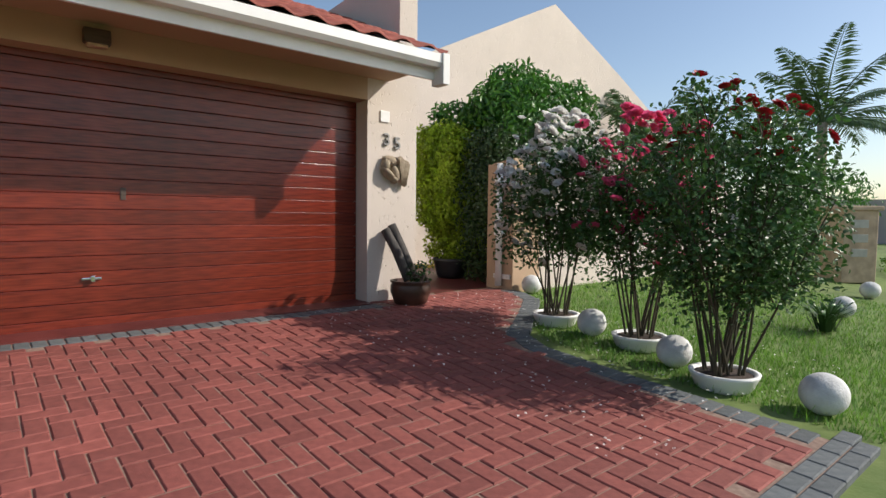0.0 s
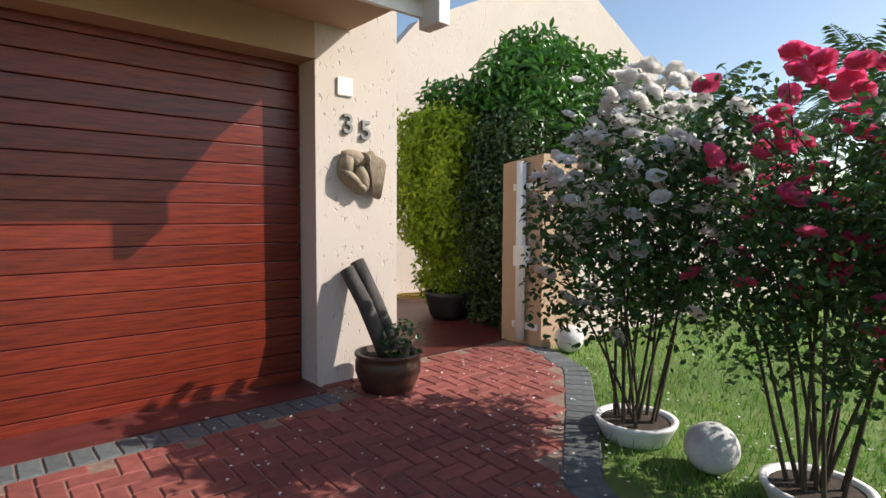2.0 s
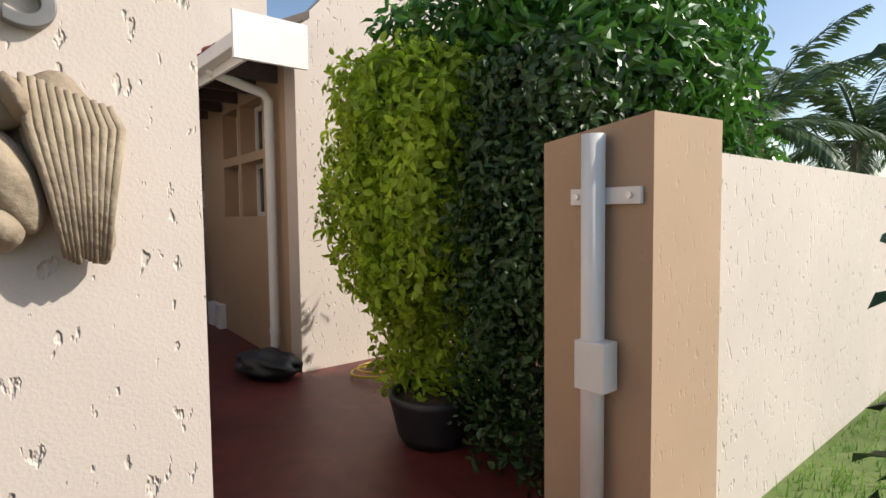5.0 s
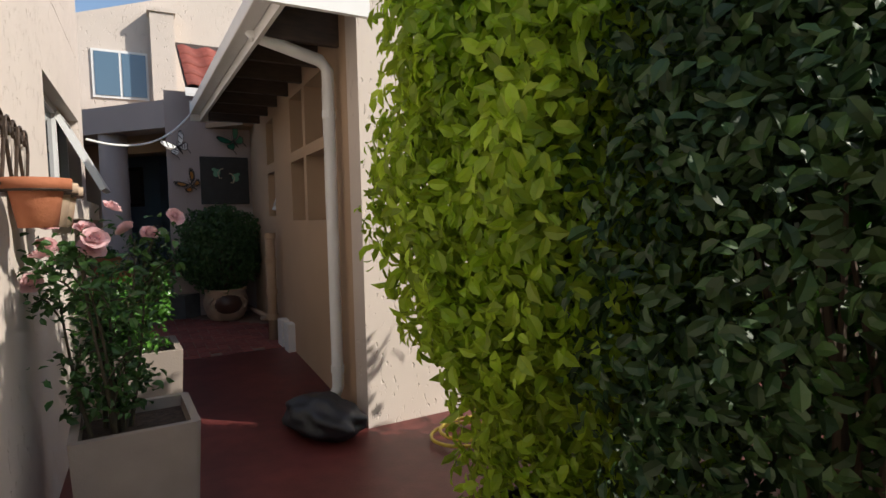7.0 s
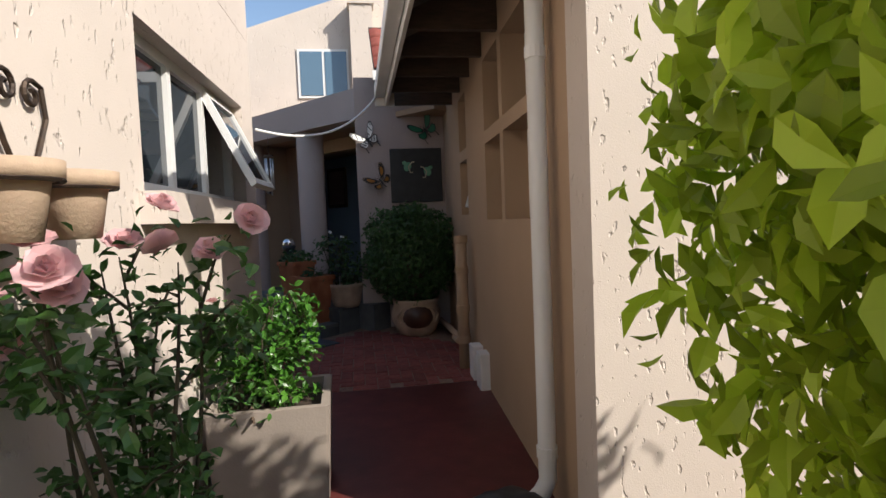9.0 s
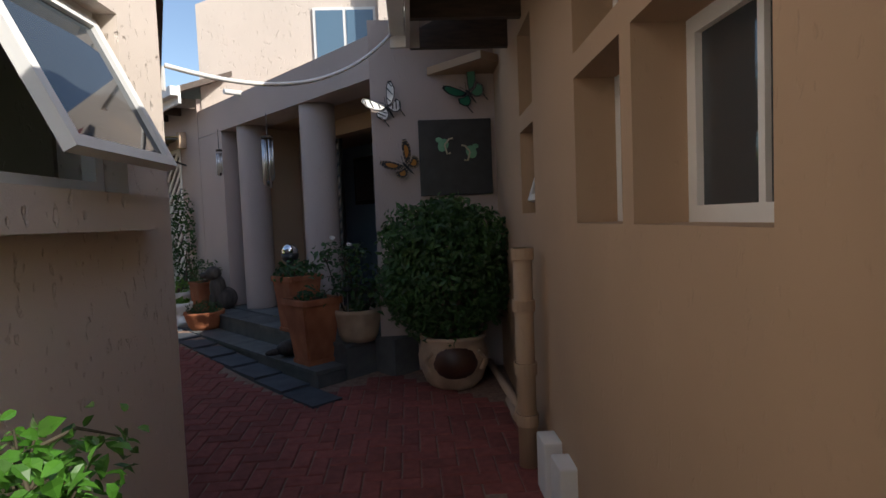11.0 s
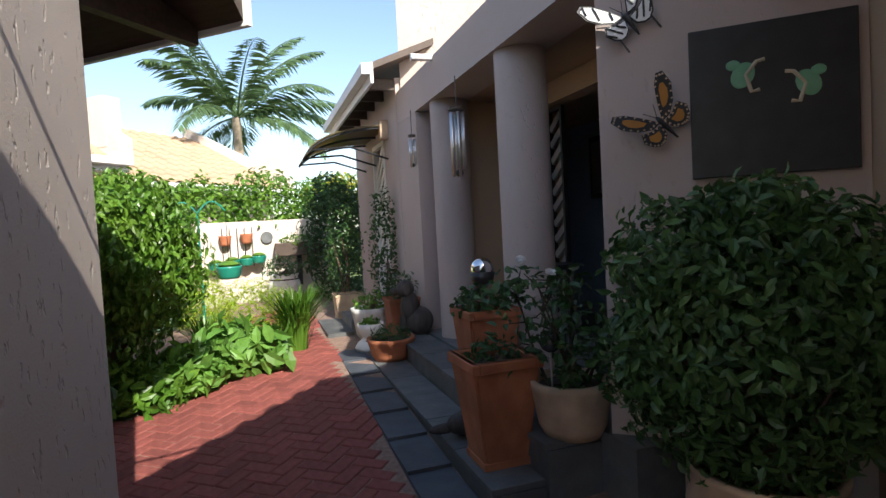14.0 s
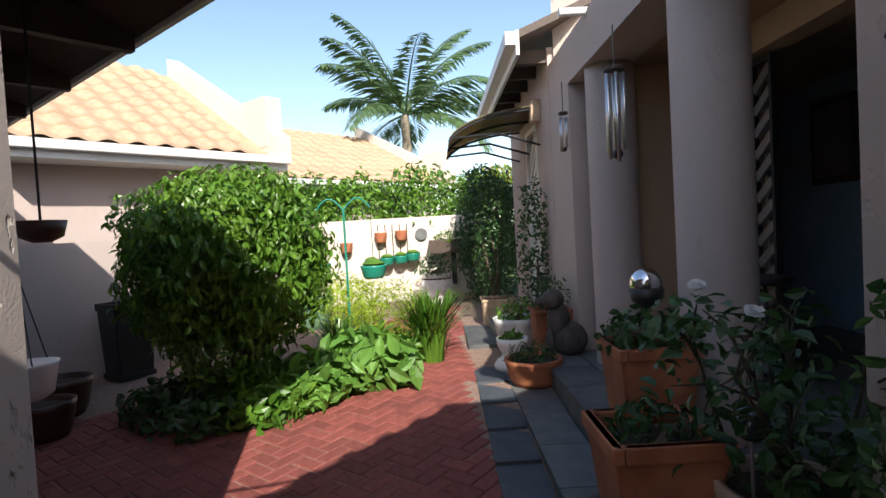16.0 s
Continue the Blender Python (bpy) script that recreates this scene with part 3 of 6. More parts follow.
roof2 = empty("roof_wing", "red concrete tile roof over the wing", "roof", kind="structure")
SW = 0.5
bm = bmesh.new()
pts = [(5.03, 7.9, 2.73), (5.03, 11.78, 2.73), (9.93, 11.78, 2.73 + SW * 4.9), (9.93, 8.46, 2.73 + SW * 4.9), (5.54, 8.46, 2.73 + SW * 0.51), (5.54, 7.9, 2.73 + SW * 0.51)]
a = [bm.verts.new(p) for p in pts]
b = [bm.verts.new((p[0], p[1], p[2] - 0.06)) for p in pts]
bm.faces.new(a), bm.faces.new(b)
for i in range(6):
    bm.faces.new((a[i], a[(i + 1) % 6], b[(i + 1) % 6], b[i]))
part("decking", bm, DARKWOOD, roof2)
tile_roof(roof2, TILE_RED, (5.0, 11.78, 2.73), (0, -1, 0), (1, 0, SW), 11, 8)
for i in range(7):
    y = 8.6 + 0.55 * i
    part("rafter", prism([(5.05, y), (5.75, y), (5.75, y + 0.05), (5.05, y + 0.05)], 2.56, [2.66, 2.99, 2.99, 2.66]), DARKWOOD, roof2)
pb = empty("drain_pipe", "tan painted soil pipe with collars on the wall", "pipe", (5.57, 10.98, 0), kind="structure")
part("pipe", tube([(0, 0, 0.02), (0, 0, 1.25)], 0.05, 16), WALL_TAN_SHADE, pb, smooth=True)
for z in (0.35, 0.62, 0.95, 1.22):
    part("collar", tube([(0, 0, z - 0.03), (0, 0, z + 0.03)], 0.06, 16), WALL_TAN_SHADE, pb)
part("branch", tube([(0, 0.05, 0.45), (-0.02, 0.16, 0.3), (0.03, 0.7, 0.22)], 0.03, 10), WALL_TAN_SHADE, pb, smooth=True)
part("low_pipe", tube([(0.02, 0.1, 0.3), (0.03, 1.6, 0.24)], 0.028, 10), WALL_TAN_SHADE, pb, smooth=True)
for y in (10.35, 10.62):
    tagged(part("meter_box", boxes((5.57, y, 0.05, 5.66, y + 0.16, 0.36), bevel=0.01), WHITE), "pale cover box low on the wall", "meter box")

rm = empty("roof_main", "red concrete tile roof over the ornament wall", "roof", kind="structure")
bm = bmesh.new()
vs = [bm.verts.new(p) for p in ((4.95, 12.3, 2.99), (6.6, 12.3, 2.99), (6.6, 13.6, 3.9), (4.95, 13.6, 3.9))]
lo = [bm.verts.new(v.co + Vector((0, 0, -0.06))) for v in vs]
bm.faces.new(vs), bm.faces.new(lo)
for i in range(4):
    bm.faces.new((vs[i], vs[(i + 1) % 4], lo[(i + 1) % 4], lo[i]))
part("decking", bm, DARKWOOD, rm)
# unseen deck added in the roof gap to keep sun off the ornament wall
part("sun_block_decking", prism([(5.5, 11.785), (9.0, 11.785), (9.0, 12.9), (5.5, 12.9)], 2.9, [2.965, 4.715, 4.715, 2.965]), DARKWOOD, rm)
part("fascia", boxes((4.93, 12.27, 2.90, 6.6, 12.297, 3.0)), WHITE, rm)
tile_roof(rm, TILE_RED, (4.95, 12.27, 3.0), (1, 0, 0), (0, 1.3, 0.91), 5, 4)

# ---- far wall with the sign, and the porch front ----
# wall colour is darkened to mauve to stand for shade
tagged(part("wall_sign", prism([(4.72, 12.76), (5.9, 12.76), (5.9, 13.0), (4.95, 13.0)], 0, 3.05), WALL_SHADE), "plaster wall with ornaments, shade put into its mauve colour", "wall", kind="structure")


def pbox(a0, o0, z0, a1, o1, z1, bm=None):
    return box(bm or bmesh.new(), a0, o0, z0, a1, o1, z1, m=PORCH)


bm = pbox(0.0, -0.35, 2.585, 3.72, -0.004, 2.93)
tagged(part("wall_beam", bm, WALL_SHADE), "shade-darkened plaster beam over the porch columns", "wall", kind="structure")
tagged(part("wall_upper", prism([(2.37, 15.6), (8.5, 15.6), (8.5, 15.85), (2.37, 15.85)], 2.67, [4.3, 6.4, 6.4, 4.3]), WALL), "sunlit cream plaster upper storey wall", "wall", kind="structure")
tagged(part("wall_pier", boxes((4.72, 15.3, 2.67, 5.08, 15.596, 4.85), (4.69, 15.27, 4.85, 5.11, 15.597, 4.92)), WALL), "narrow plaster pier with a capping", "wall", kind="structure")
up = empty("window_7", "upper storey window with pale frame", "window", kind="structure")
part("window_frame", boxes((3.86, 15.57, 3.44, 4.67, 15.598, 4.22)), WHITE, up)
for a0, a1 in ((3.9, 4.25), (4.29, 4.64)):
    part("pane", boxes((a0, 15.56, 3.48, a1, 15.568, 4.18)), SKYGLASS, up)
tagged(part("wall_porch_end", pbox(3.0, -0.3, 0.1, 3.72, -0.002, 2.58), WALL_SHADE), "shade-darkened plaster wall at the end of the porch", "wall", kind="structure")
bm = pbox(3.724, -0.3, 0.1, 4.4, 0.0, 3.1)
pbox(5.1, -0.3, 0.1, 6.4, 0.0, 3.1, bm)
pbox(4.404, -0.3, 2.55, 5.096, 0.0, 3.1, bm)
tagged(part("wall_garden", bm, WALL_SHADE), "shade-darkened plaster garden front of the house", "wall", kind="structure")
tagged(part("wall_house_end", pbox(6.15, -5, 0.1, 6.396, -0.31, 3.3), WALL_SHADE), "plain plaster end wall", "wall", kind="structure")
porch = empty("porch_floor", "slate-tiled porch floor and two steps", "steps", kind="structure")
ZP = 0.11
part("landing", pbox(-0.2, -2.4, 0.0, 3.4, 0.02, ZP + 0.345), SLATE, porch)
for lvl, (o0, o1) in enumerate(((0.33, 0.60), (0.024, 0.326))):
    part("riser_block", pbox(0.05, o0, 0.0, 3.1, o1 - 0.012, ZP + 0.135 + 0.16 * lvl), SLATE, porch)
    for k in range(6):
        part("slab", pbox(0.055 + 0.508 * k, o0 + 0.002, ZP + 0.139 + 0.16 * lvl, 0.555 + 0.508 * k, o1, ZP + 0.168 + 0.16 * lvl), SLATE, porch)
for k in range(8):
    part("border_slab", pbox(-0.3 + 0.45 * k, 0.604, 0.0, 0.148 + 0.45 * k, 0.85, 0.152 + 0.0195 * k), SLATE_DARK, porch)
part("door_step", pbox(4.2, 0.02, 0.1, 5.1, 0.55, 0.43), SLATE, porch)
part("door_slab", pbox(4.0, 0.56, 0.1, 5.1, 0.85, 0.335), SLATE, porch)
for i, a in enumerate((1.15, 2.59)):
    c = pf(a, -0.2)
    tagged(part("column", lathe([(0.178, 0.3), (0.172, 0.5), (0.172, 2.45), (0.172, 2.586)], 36, at=(c.x, c.y, 0)), WALL_SHADE, None, "", True), "round shade-darkened plaster porch column", "column", "porch columns", "structure")
tagged(part("wall_door_lintel", pbox(-0.1, -0.98, 2.42, 2.046, -0.82, 2.594), WALL_TAN_SHADE), "tan plaster lintel over the entrance", "wall", kind="structure")
tagged(part("wall_porch_back", pbox(2.6, -2.5, 0.2, 4.24, -2.3, 2.595), BLUEWALL), "plaster back wall beyond the entrance, blue-grey as if skylit", "wall", kind="structure")
tagged(part("wall_porch_room", pbox(-0.2, -2.5, 0.2, 1.0, -2.3, 2.6), BLUEWALL), "wall inside the entrance, blue-grey as if skylit", "wall", kind="structure")
tagged(part("wall_porch_inner", pbox(2.05, -0.98, 0.2, 2.62, -0.82, 2.595, pbox(2.624, -0.98, 0.2, 2.78, -0.38, 2.594)), WALL_TAN_SHADE), "tan plaster return wall beside the entrance", "wall", kind="structure")
tagged(part("wall_entrance_far", pbox(-0.3, -4.6, 0.2, 3.0, -4.45, 2.6), BLUEWALL), "wall deep in the entrance, blue-grey as if skylit", "wall", kind="structure")
# ceiling runs on past the porch to keep sun off its inside
tagged(part("ceiling_porch", pbox(-0.9, -4.8, 2.60, 6.1, -0.36, 2.66), WALL_TAN_SHADE), "porch ceiling, extended to keep the sun out", "ceiling", kind="structure")
tagged(part("wall_porch_left", prism([(4.75, 13.0), (5.0, 13.0), (6.6, 14.9), (6.4, 15.0)], 0, 2.6), WALL_SHADE), "plaster side wall of the porch", "wall", kind="structure")
# added wall, shuts out light from behind the porch
tagged(part("sun_stop_porch_right", pbox(2.9, -4.45, 0.2, 3.05, -2.5, 2.59), WALL_SHADE), "wall added to keep light out of the porch", "wall", kind="structure")
# added wall, stops sun from the side of the entrance
tagged(part("sun_stop_entrance", prism([(6.4, 15.0), (6.6, 14.9), (8.6, 15.3), (8.6, 15.5)], 0, 2.6), BLUEWALL), "side wall added to keep sun out of the entrance", "wall", kind="structure")
# added wall, closes the porch end against sun
tagged(part("sun_stop_porch_far", pbox(4.25, -2.3, 0.2, 4.35, -0.31, 2.59), WALL_SHADE), "wall added to stop sun at the far end of the porch", "wall", kind="structure")
g = empty("security_gate", "dark steel slatted security gate at the entrance, standing open", "gate", kind="structure")
part("frame", pbox(1.80, -0.92, 0.46, 1.825, -0.88, 2.4, pbox(2.0, -0.92, 0.46, 2.025, -0.88, 2.4, pbox(1.825, -0.92, 2.37, 2.0, -0.88, 2.4))), BLACK, g)
for i in range(14):
    part("slat", box(bmesh.new(), -0.1, -0.012, -0.028, 0.1, 0.012, 0.028, m=PORCH @ pose(1.9125, -0.9, 0.56 + 0.132 * i, 0, 35, 0)), PALEMETAL, g)

# ---- white lattice door, awning and lamp on the garden front ----
ld = empty("door_2", "white steel lattice security door, closed", "door", kind="structure")
# dark sheet stands for the unlit space behind the lattice
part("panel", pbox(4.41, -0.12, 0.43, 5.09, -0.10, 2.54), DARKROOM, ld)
bm = pbox(4.41, -0.05, 0.43, 4.46, 0.01, 2.54)
pbox(5.04, -0.05, 0.43, 5.09, 0.01, 2.54, bm)
pbox(4.46, -0.05, 2.49, 5.04, 0.01, 2.54, bm)
pbox(4.46, -0.05, 0.43, 5.04, 0.01, 0.5, bm)
part("frame", bm, WHITE, ld)
for i in range(11):
    part("slat", box(bmesh.new(), -0.36, -0.008, -0.03, 0.36, 0.008, 0.03, m=PORCH @ pose(4.75, -0.02, 0.75 + 0.16 * i, 0, 38, 0)), WHITE, ld)
aw = empty("door_awning", "small curved smoked-plastic door canopy on black brackets", "awning")
bm = bmesh.new()
prev = None
for i in range(9):
    u = i / 8
    o, z = 0.95 * math.sin(u * 1.35), 2.36 + 0.30 * math.cos(u * 1.5)
    ring = [bm.verts.new(PORCH @ Vector((a, o, z + e))) for a in (4.15, 5.6) for e in (0, 0.012)]
    if prev:
        bm.faces.new((prev[0], prev[2], ring[2], ring[0])), bm.faces.new((prev[1], prev[3], ring[3], ring[1]))
        bm.faces.new((prev[0], prev[1], ring[1], ring[0])), bm.faces.new((prev[2], prev[3], ring[3], ring[2]))
    prev = ring
part("canopy", bm, TINT, aw)
for a in (4.18, 4.87, 5.57):
    arc = [PORCH @ Vector((a, 0.95 * math.sin(i / 8 * 1.35), 2.34 + 0.30 * math.cos(i / 8 * 1.5))) for i in range(9)]
    bm = tube(arc, 0.014, 6)
    tube([PORCH @ Vector((a, 0.01, 2.28)), PORCH @ Vector((a, 0.45, 2.42)), PORCH @ Vector((a, 0.9, 2.39))], 0.012, 6, bm)
    part("bracket", bm, BLACK, aw)
bx = empty("wall_lamp", "small cream box lamp on the garden front", "lamp", tuple(pf(4.2, 0.0, 2.62)))
part("body", box(bmesh.new(), -0.06, 0, -0.11, 0.06, 0.1, 0.11, 0.012, m=PORCH.to_3x3().to_4x4()), TERRA_PALE, bx)
sp = pf(2.42, 0.0, 2.92)
tagged(part("water_spout", tube([sp - N * 0.1, sp + N * 0.18], 0.03, 12), WHITE), "white plastic rain spout through the wall", "spout")
# gable roof edge over the garden front
rg = empty("roof_garden_front", "roof eaves with white gutter and dark rafters", "roof", kind="structure")
part("fascia", pbox(3.4, 0.30, 2.95, 6.8, 0.33, 3.16), WHITE, rg)
part("gutter", pbox(3.4, 0.332, 3.04, 6.8, 0.42, 3.15), WHITE, rg)
bm = bmesh.new()
vs = [bm.verts.new(PORCH @ Vector((a, o, z + e))) for a in (3.42, 6.8) for o, z in ((0.30, 3.1), (-2.6, 4.3)) for e in (0, 0.07)]
for q in ((0, 1, 3, 2), (4, 5, 7, 6), (0, 1, 5, 4), (2, 3, 7, 6), (0, 2, 6, 4), (1, 3, 7, 5)):
    bm.faces.new([vs[k] for k in q])
part("decking", bm, DARKWOOD, rg)
for i in range(6):
    a = 3.75 + 0.52 * i
    part("rafter", pbox(a, 0.004, 2.97, a + 0.05, 0.295, 3.09), DARKWOOD, rg)
# eaves at the rear of the garage block
re_ = empty("roof_rear_eaves", "dark timber eaves at the back of the garage block", "roof", kind="structure")
bm = bmesh.new()
pts = [(3.38, 12.0, 2.37), (-2.5, 12.0, 2.37), (-2.5, 10.2, 2.95), (3.9, 10.2, 2.95), (3.9, 10.9, 2.73)]
a = [bm.verts.new(p) for p in pts]
b = [bm.verts.new((p[0], p[1], p[2] + 0.12)) for p in pts]
bm.faces.new(a), bm.faces.new(b)
for i in range(5):
    bm.faces.new((a[i], a[(i + 1) % 5], b[(i + 1) % 5], b[i]))
part("decking", bm, DARKWOOD, re_)
part("fascia", boxes((-2.5, 12.004, 2.35, 3.4, 12.03, 2.51)), WHITE, re_)
for i in range(6):
    x = 3.1 - 0.8 * i
    part("rafter", prism([(x, 11.3), (x + 0.05, 11.3), (x + 0.05, 11.98), (x, 11.98)], 2.30, [2.59, 2.59, 2.37, 2.37]), DARKWOOD, re_)

# ---- garden walls, neighbours, distance ----
tagged(part("wall_back", pbox(7.9, 0.3, 0.1, 8.1, 7.5, 1.72), WALL), "cream plaster back garden wall in the sun", "wall", kind="structure")
tagged(part("wall_left", boxes((-1.75, 10.66, 0.0, -1.55, 16.0, 1.56)), WALL_SHADE), "plaster boundary wall, shade put into its colour", "wall", kind="structure")


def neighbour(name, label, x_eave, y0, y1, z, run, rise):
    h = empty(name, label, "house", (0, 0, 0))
    part("wall", boxes((x_eave - 6, y0 + 0.2, 0.0, x_eave - 0.45, y1 - 0.15, z)), WALL_SHADE, h)
    part("fascia", boxes((x_eave - 0.02, y0, z - 0.14, x_eave + 0.02, y1, z + 0.02)), WHITE, h)
    part("gutter", boxes((x_eave + 0.02, y0, z - 0.06, x_eave + 0.12, y1, z + 0.04), bevel=0.02), WHITE, h)
    part("soffit", boxes((x_eave - 0.45, y0, z - 0.14, x_eave - 0.02, y1, z - 0.12)), WHITE, h)
    r = prism([(x_eave, y0), (x_eave, y1), (x_eave - run, y1), (x_eave - run, y0)], z, [z + 0.03, z + 0.03, z + rise, z + rise])
    rf = part("roof", r, TILE_TAN, h)
    up = Vector((-run, 0, rise)).normalized()
    n = int(math.hypot(run, rise) / 0.33)
    tile_roof(rf, TILE_TAN, (x_eave + 0.03, y0, z + 0.05), (0, 1, 0), up, int((y1 - y0 - 0.2) / 0.3), n)
    bm = prism([(x_eave + 0.1, y1 - 0.2), (x_eave + 0.1, y1 + 0.02), (x_eave - run, y1 + 0.02), (x_eave - run, y1 - 0.2)], z - 0.05, [z + 0.3, z + 0.3, z + rise + 0.28, z + rise + 0.28])
    part("parapet", bm, WALL, h)
    part("parapet_block", boxes((x_eave - 0.75, y1 - 0.21, z + 0.2, x_eave - 0.1, y1 + 0.03, z + 0.62 + 0.25)), WALL, h)
    return h


neighbour("neighbour_house", "neighbouring house with tan tiled roof and white gutter", -1.7, 12.3, 15.5, 2.55, 2.9, 1.75)
neighbour("neighbour_house", "further neighbouring house with tan tiled roof", -3.6, 16.5, 21.5, 2.5, 3.2, 1.65)
tagged(part("far_wall", boxes((30, -30, -0.8, 30.4, 14, 1.9)), WALL_SHADE), "distant brown boundary wall", "wall", kind="structure")
fh = empty("far_house", "distant low house roof beyond the lawn", "house", (34, -2, 0))
part("wall", boxes((0, -6, -0.7, 6, 6, 2.6)), WALL_SHADE, fh)
part("roof", prism([(-0.4, -6.5), (6.4, -6.5), (6.4, 6.5), (-0.4, 6.5)], 2.6, [2.7, 4.4, 4.4, 2.7]), TILE_RED, fh)


# ---- plants: builders ----
def rng_of(k):
    return np.random.default_rng(k)


def rose_bush(label, at, height, radius, petal, blooms, bloom_r, seed, stems=11, leaves=1500, bottom=0.32, holder=None, leaf=None, bloom_zone=(0.55, 1.0), leaf_len=0.06):
    """Rose bush: forking canes, a loose crown of leaves and single blooms."""
    rng = rng_of(seed)
    bush = empty("rose_bush", label, "rose bush", at)
    cents, norms, tips = [], [], []
    for i in range(stems):
        bm = bmesh.new()
        a = i * 2.4 + rng.uniform(-0.4, 0.4)
        r = radius * (0.25 + 0.75 * rng.uniform(0, 1) ** 0.7)
        h = height * rng.uniform(0.78, 1.0) * (1 - 0.22 * (r / radius) ** 2)
        end = Vector((r * math.cos(a), r * math.sin(a), h))
        root = Vector((0.06 * math.cos(a), 0.06 * math.sin(a), 0))
        path = [root.lerp(end, u) + Vector((0.1 * radius * math.sin(3 * u + i), 0.1 * radius * math.cos(2 * u + i), 0.12 * height * u * (1 - u))) for u in np.linspace(0, 1, 7)]
        tube(path, [0.011, 0.009, 0.007, 0.006, 0.005, 0.004, 0.002], 6, bm)
        tips.append(end)
        for j in range(6):
            u = rng.uniform(bottom, 0.95)
            s = path[int(u * 6)].lerp(path[min(6, int(u * 6) + 1)], u * 6 % 1)
            d = Vector(rng.normal(0, 1, 3)) * 0.3 * radius + Vector((s.x, s.y, 0)) * 0.25 + Vector((0, 0, 0.08 * height))
            t = s + d
            t.z = min(t.z, height)
            reach = math.hypot(t.x, t.y)
            if reach > radius:
                t.x, t.y = t.x * radius / reach, t.y * radius / reach
            d = t - s
            tube([s, s + d * 0.5 + Vector((0, 0, 0.03)), t], [0.005, 0.004, 0.002], 5, bm)
            tips.append(t)
            k = leaves // (stems * 6)
            uu = rng.uniform(0.2, 1.1, k)[:, None]
            pts = np.array(s) * (1 - uu) + np.array(t) * uu + rng.normal(0, 0.16 * radius, (k, 3)) * np.array((1, 1, 0.8))
            pts[:, :2] *= np.minimum(1, 1.08 * radius / (np.hypot(pts[:, 0], pts[:, 1]) + 1e-9))[:, None]
            pts[:, 2] = np.clip(pts[:, 2], 0.12 * height, height * 1.02)
            cents.append(pts)
            norms.append(np.tile((0, 0, 1.0), (k, 1)) + np.c_[pts[:, :2] * 0.7, np.zeros(k)])
        part("cane", bm, CANE, bush)
    lm = new("crown", leaf_mesh("crown", np.concatenate(cents), np.concatenate(norms), leaf_len, leaf_len * 0.62, leaf or L_ROSE, rng))
    lm.parent = bush
    me = [bloom_mesh("bloom", bloom_r, petal, rng) for _ in range(3)]
    tips = [t for t in tips if bloom_zone[0] * height < t.z <= bloom_zone[1] * height * 1.02]
    tips.sort(key=lambda t: -t.z - 0.6 * rng.uniform(0, height))
    for i in range(min(blooms, len(tips) * 8)):
        t = tips[i % len(tips)] + Vector(rng.normal(0, 0.35 * bloom_r if i < len(tips) else 1.6 * bloom_r, 3))
        if i % 2 and blooms > 20:
            az, zz = rng.uniform(0, math.tau), bloom_zone[0] + (1 - bloom_zone[0]) * rng.uniform(0, 1) ** 0.5
            rr = radius * (0.9 - 0.6 * max(0.0, zz - 0.7) / 0.3) * rng.uniform(0.6, 1.0)
            t = Vector((rr * math.cos(az), rr * math.sin(az), zz * height))
        o = new("bloom", me[i % 3])
        o.parent = bush
        flat = math.hypot(t.x, t.y)
        if flat > radius:
            t = Vector((t.x * radius / flat, t.y * radius / flat, t.z))
        out = (Vector((t.x, t.y, 0.6 * height)).normalized() + Vector((0.4, -0.33, 0.2))).normalized()
        o.matrix_basis = Matrix.Translation(t + out * 0.06) @ (out + Vector(rng.normal(0, 0.35, 3))).to_track_quat("Z", "Y").to_matrix().to_4x4() @ Matrix.Diagonal((*[rng.uniform(0.75, 1.15)] * 3, 1))
    return bush


def leafy(name, label, category, at, clouds, leaf_len, leaf_wid, material, seed, stems=6, kind="", wild=0.7, droop=0.3):
    """Shrub or hedge: woody stems and one crown of many leaves. clouds: (count, centre, radii, power)."""
    rng = rng_of(seed)
    ob = empty(name, label, category, at, kind=kind)
    if stems:
        bm = bmesh.new()
        for i in range(stems):
            c = clouds[i % len(clouds)]
            end = Vector(c[1]) + Vector(rng.normal(0, 0.35, 3)) * Vector(c[2]).x
            a = Vector((rng.uniform(-0.12, 0.12), rng.uniform(-0.12, 0.12), 0.0))
            tube([a, a.lerp(end, 0.4) + Vector((0.04, 0, 0.05)), end], [0.025, 0.016, 0.006], 6, bm)
        part("stem", bm, BARK, ob)
    cs, ns = zip(*[shell(rng, c[0], c[1], c[2], power=c[3], inner=0.5) for c in clouds])
    lf = new("crown", leaf_mesh("crown", np.concatenate(cs), np.concatenate(ns), leaf_len, leaf_wid, material, rng, droop, wild))
    lf.parent = ob
    return ob


def bowl(name, label, at, r, h, material, category="plant pot", soil=True, profile=None, group=""):
    pot = empty(name, label, category, at, group=group)
    p = profile or [(0.72, 0), (0.86, 0.2), (1.0, 0.75), (1.04, 0.86), (1.06, 1.0), (0.93, 1.0), (0.9, 0.86), (0.6, 0.78)]
    part("body", lathe([(r * a, h * b) for a, b in p], 32), material, pot, smooth=True)
    if soil:
        part("soil", lathe([(r * 0.9, h * 0.8), (r * 0.88, h * 0.86), (r * 0.3, h * 0.9)], 20), SOIL, pot)
    return pot


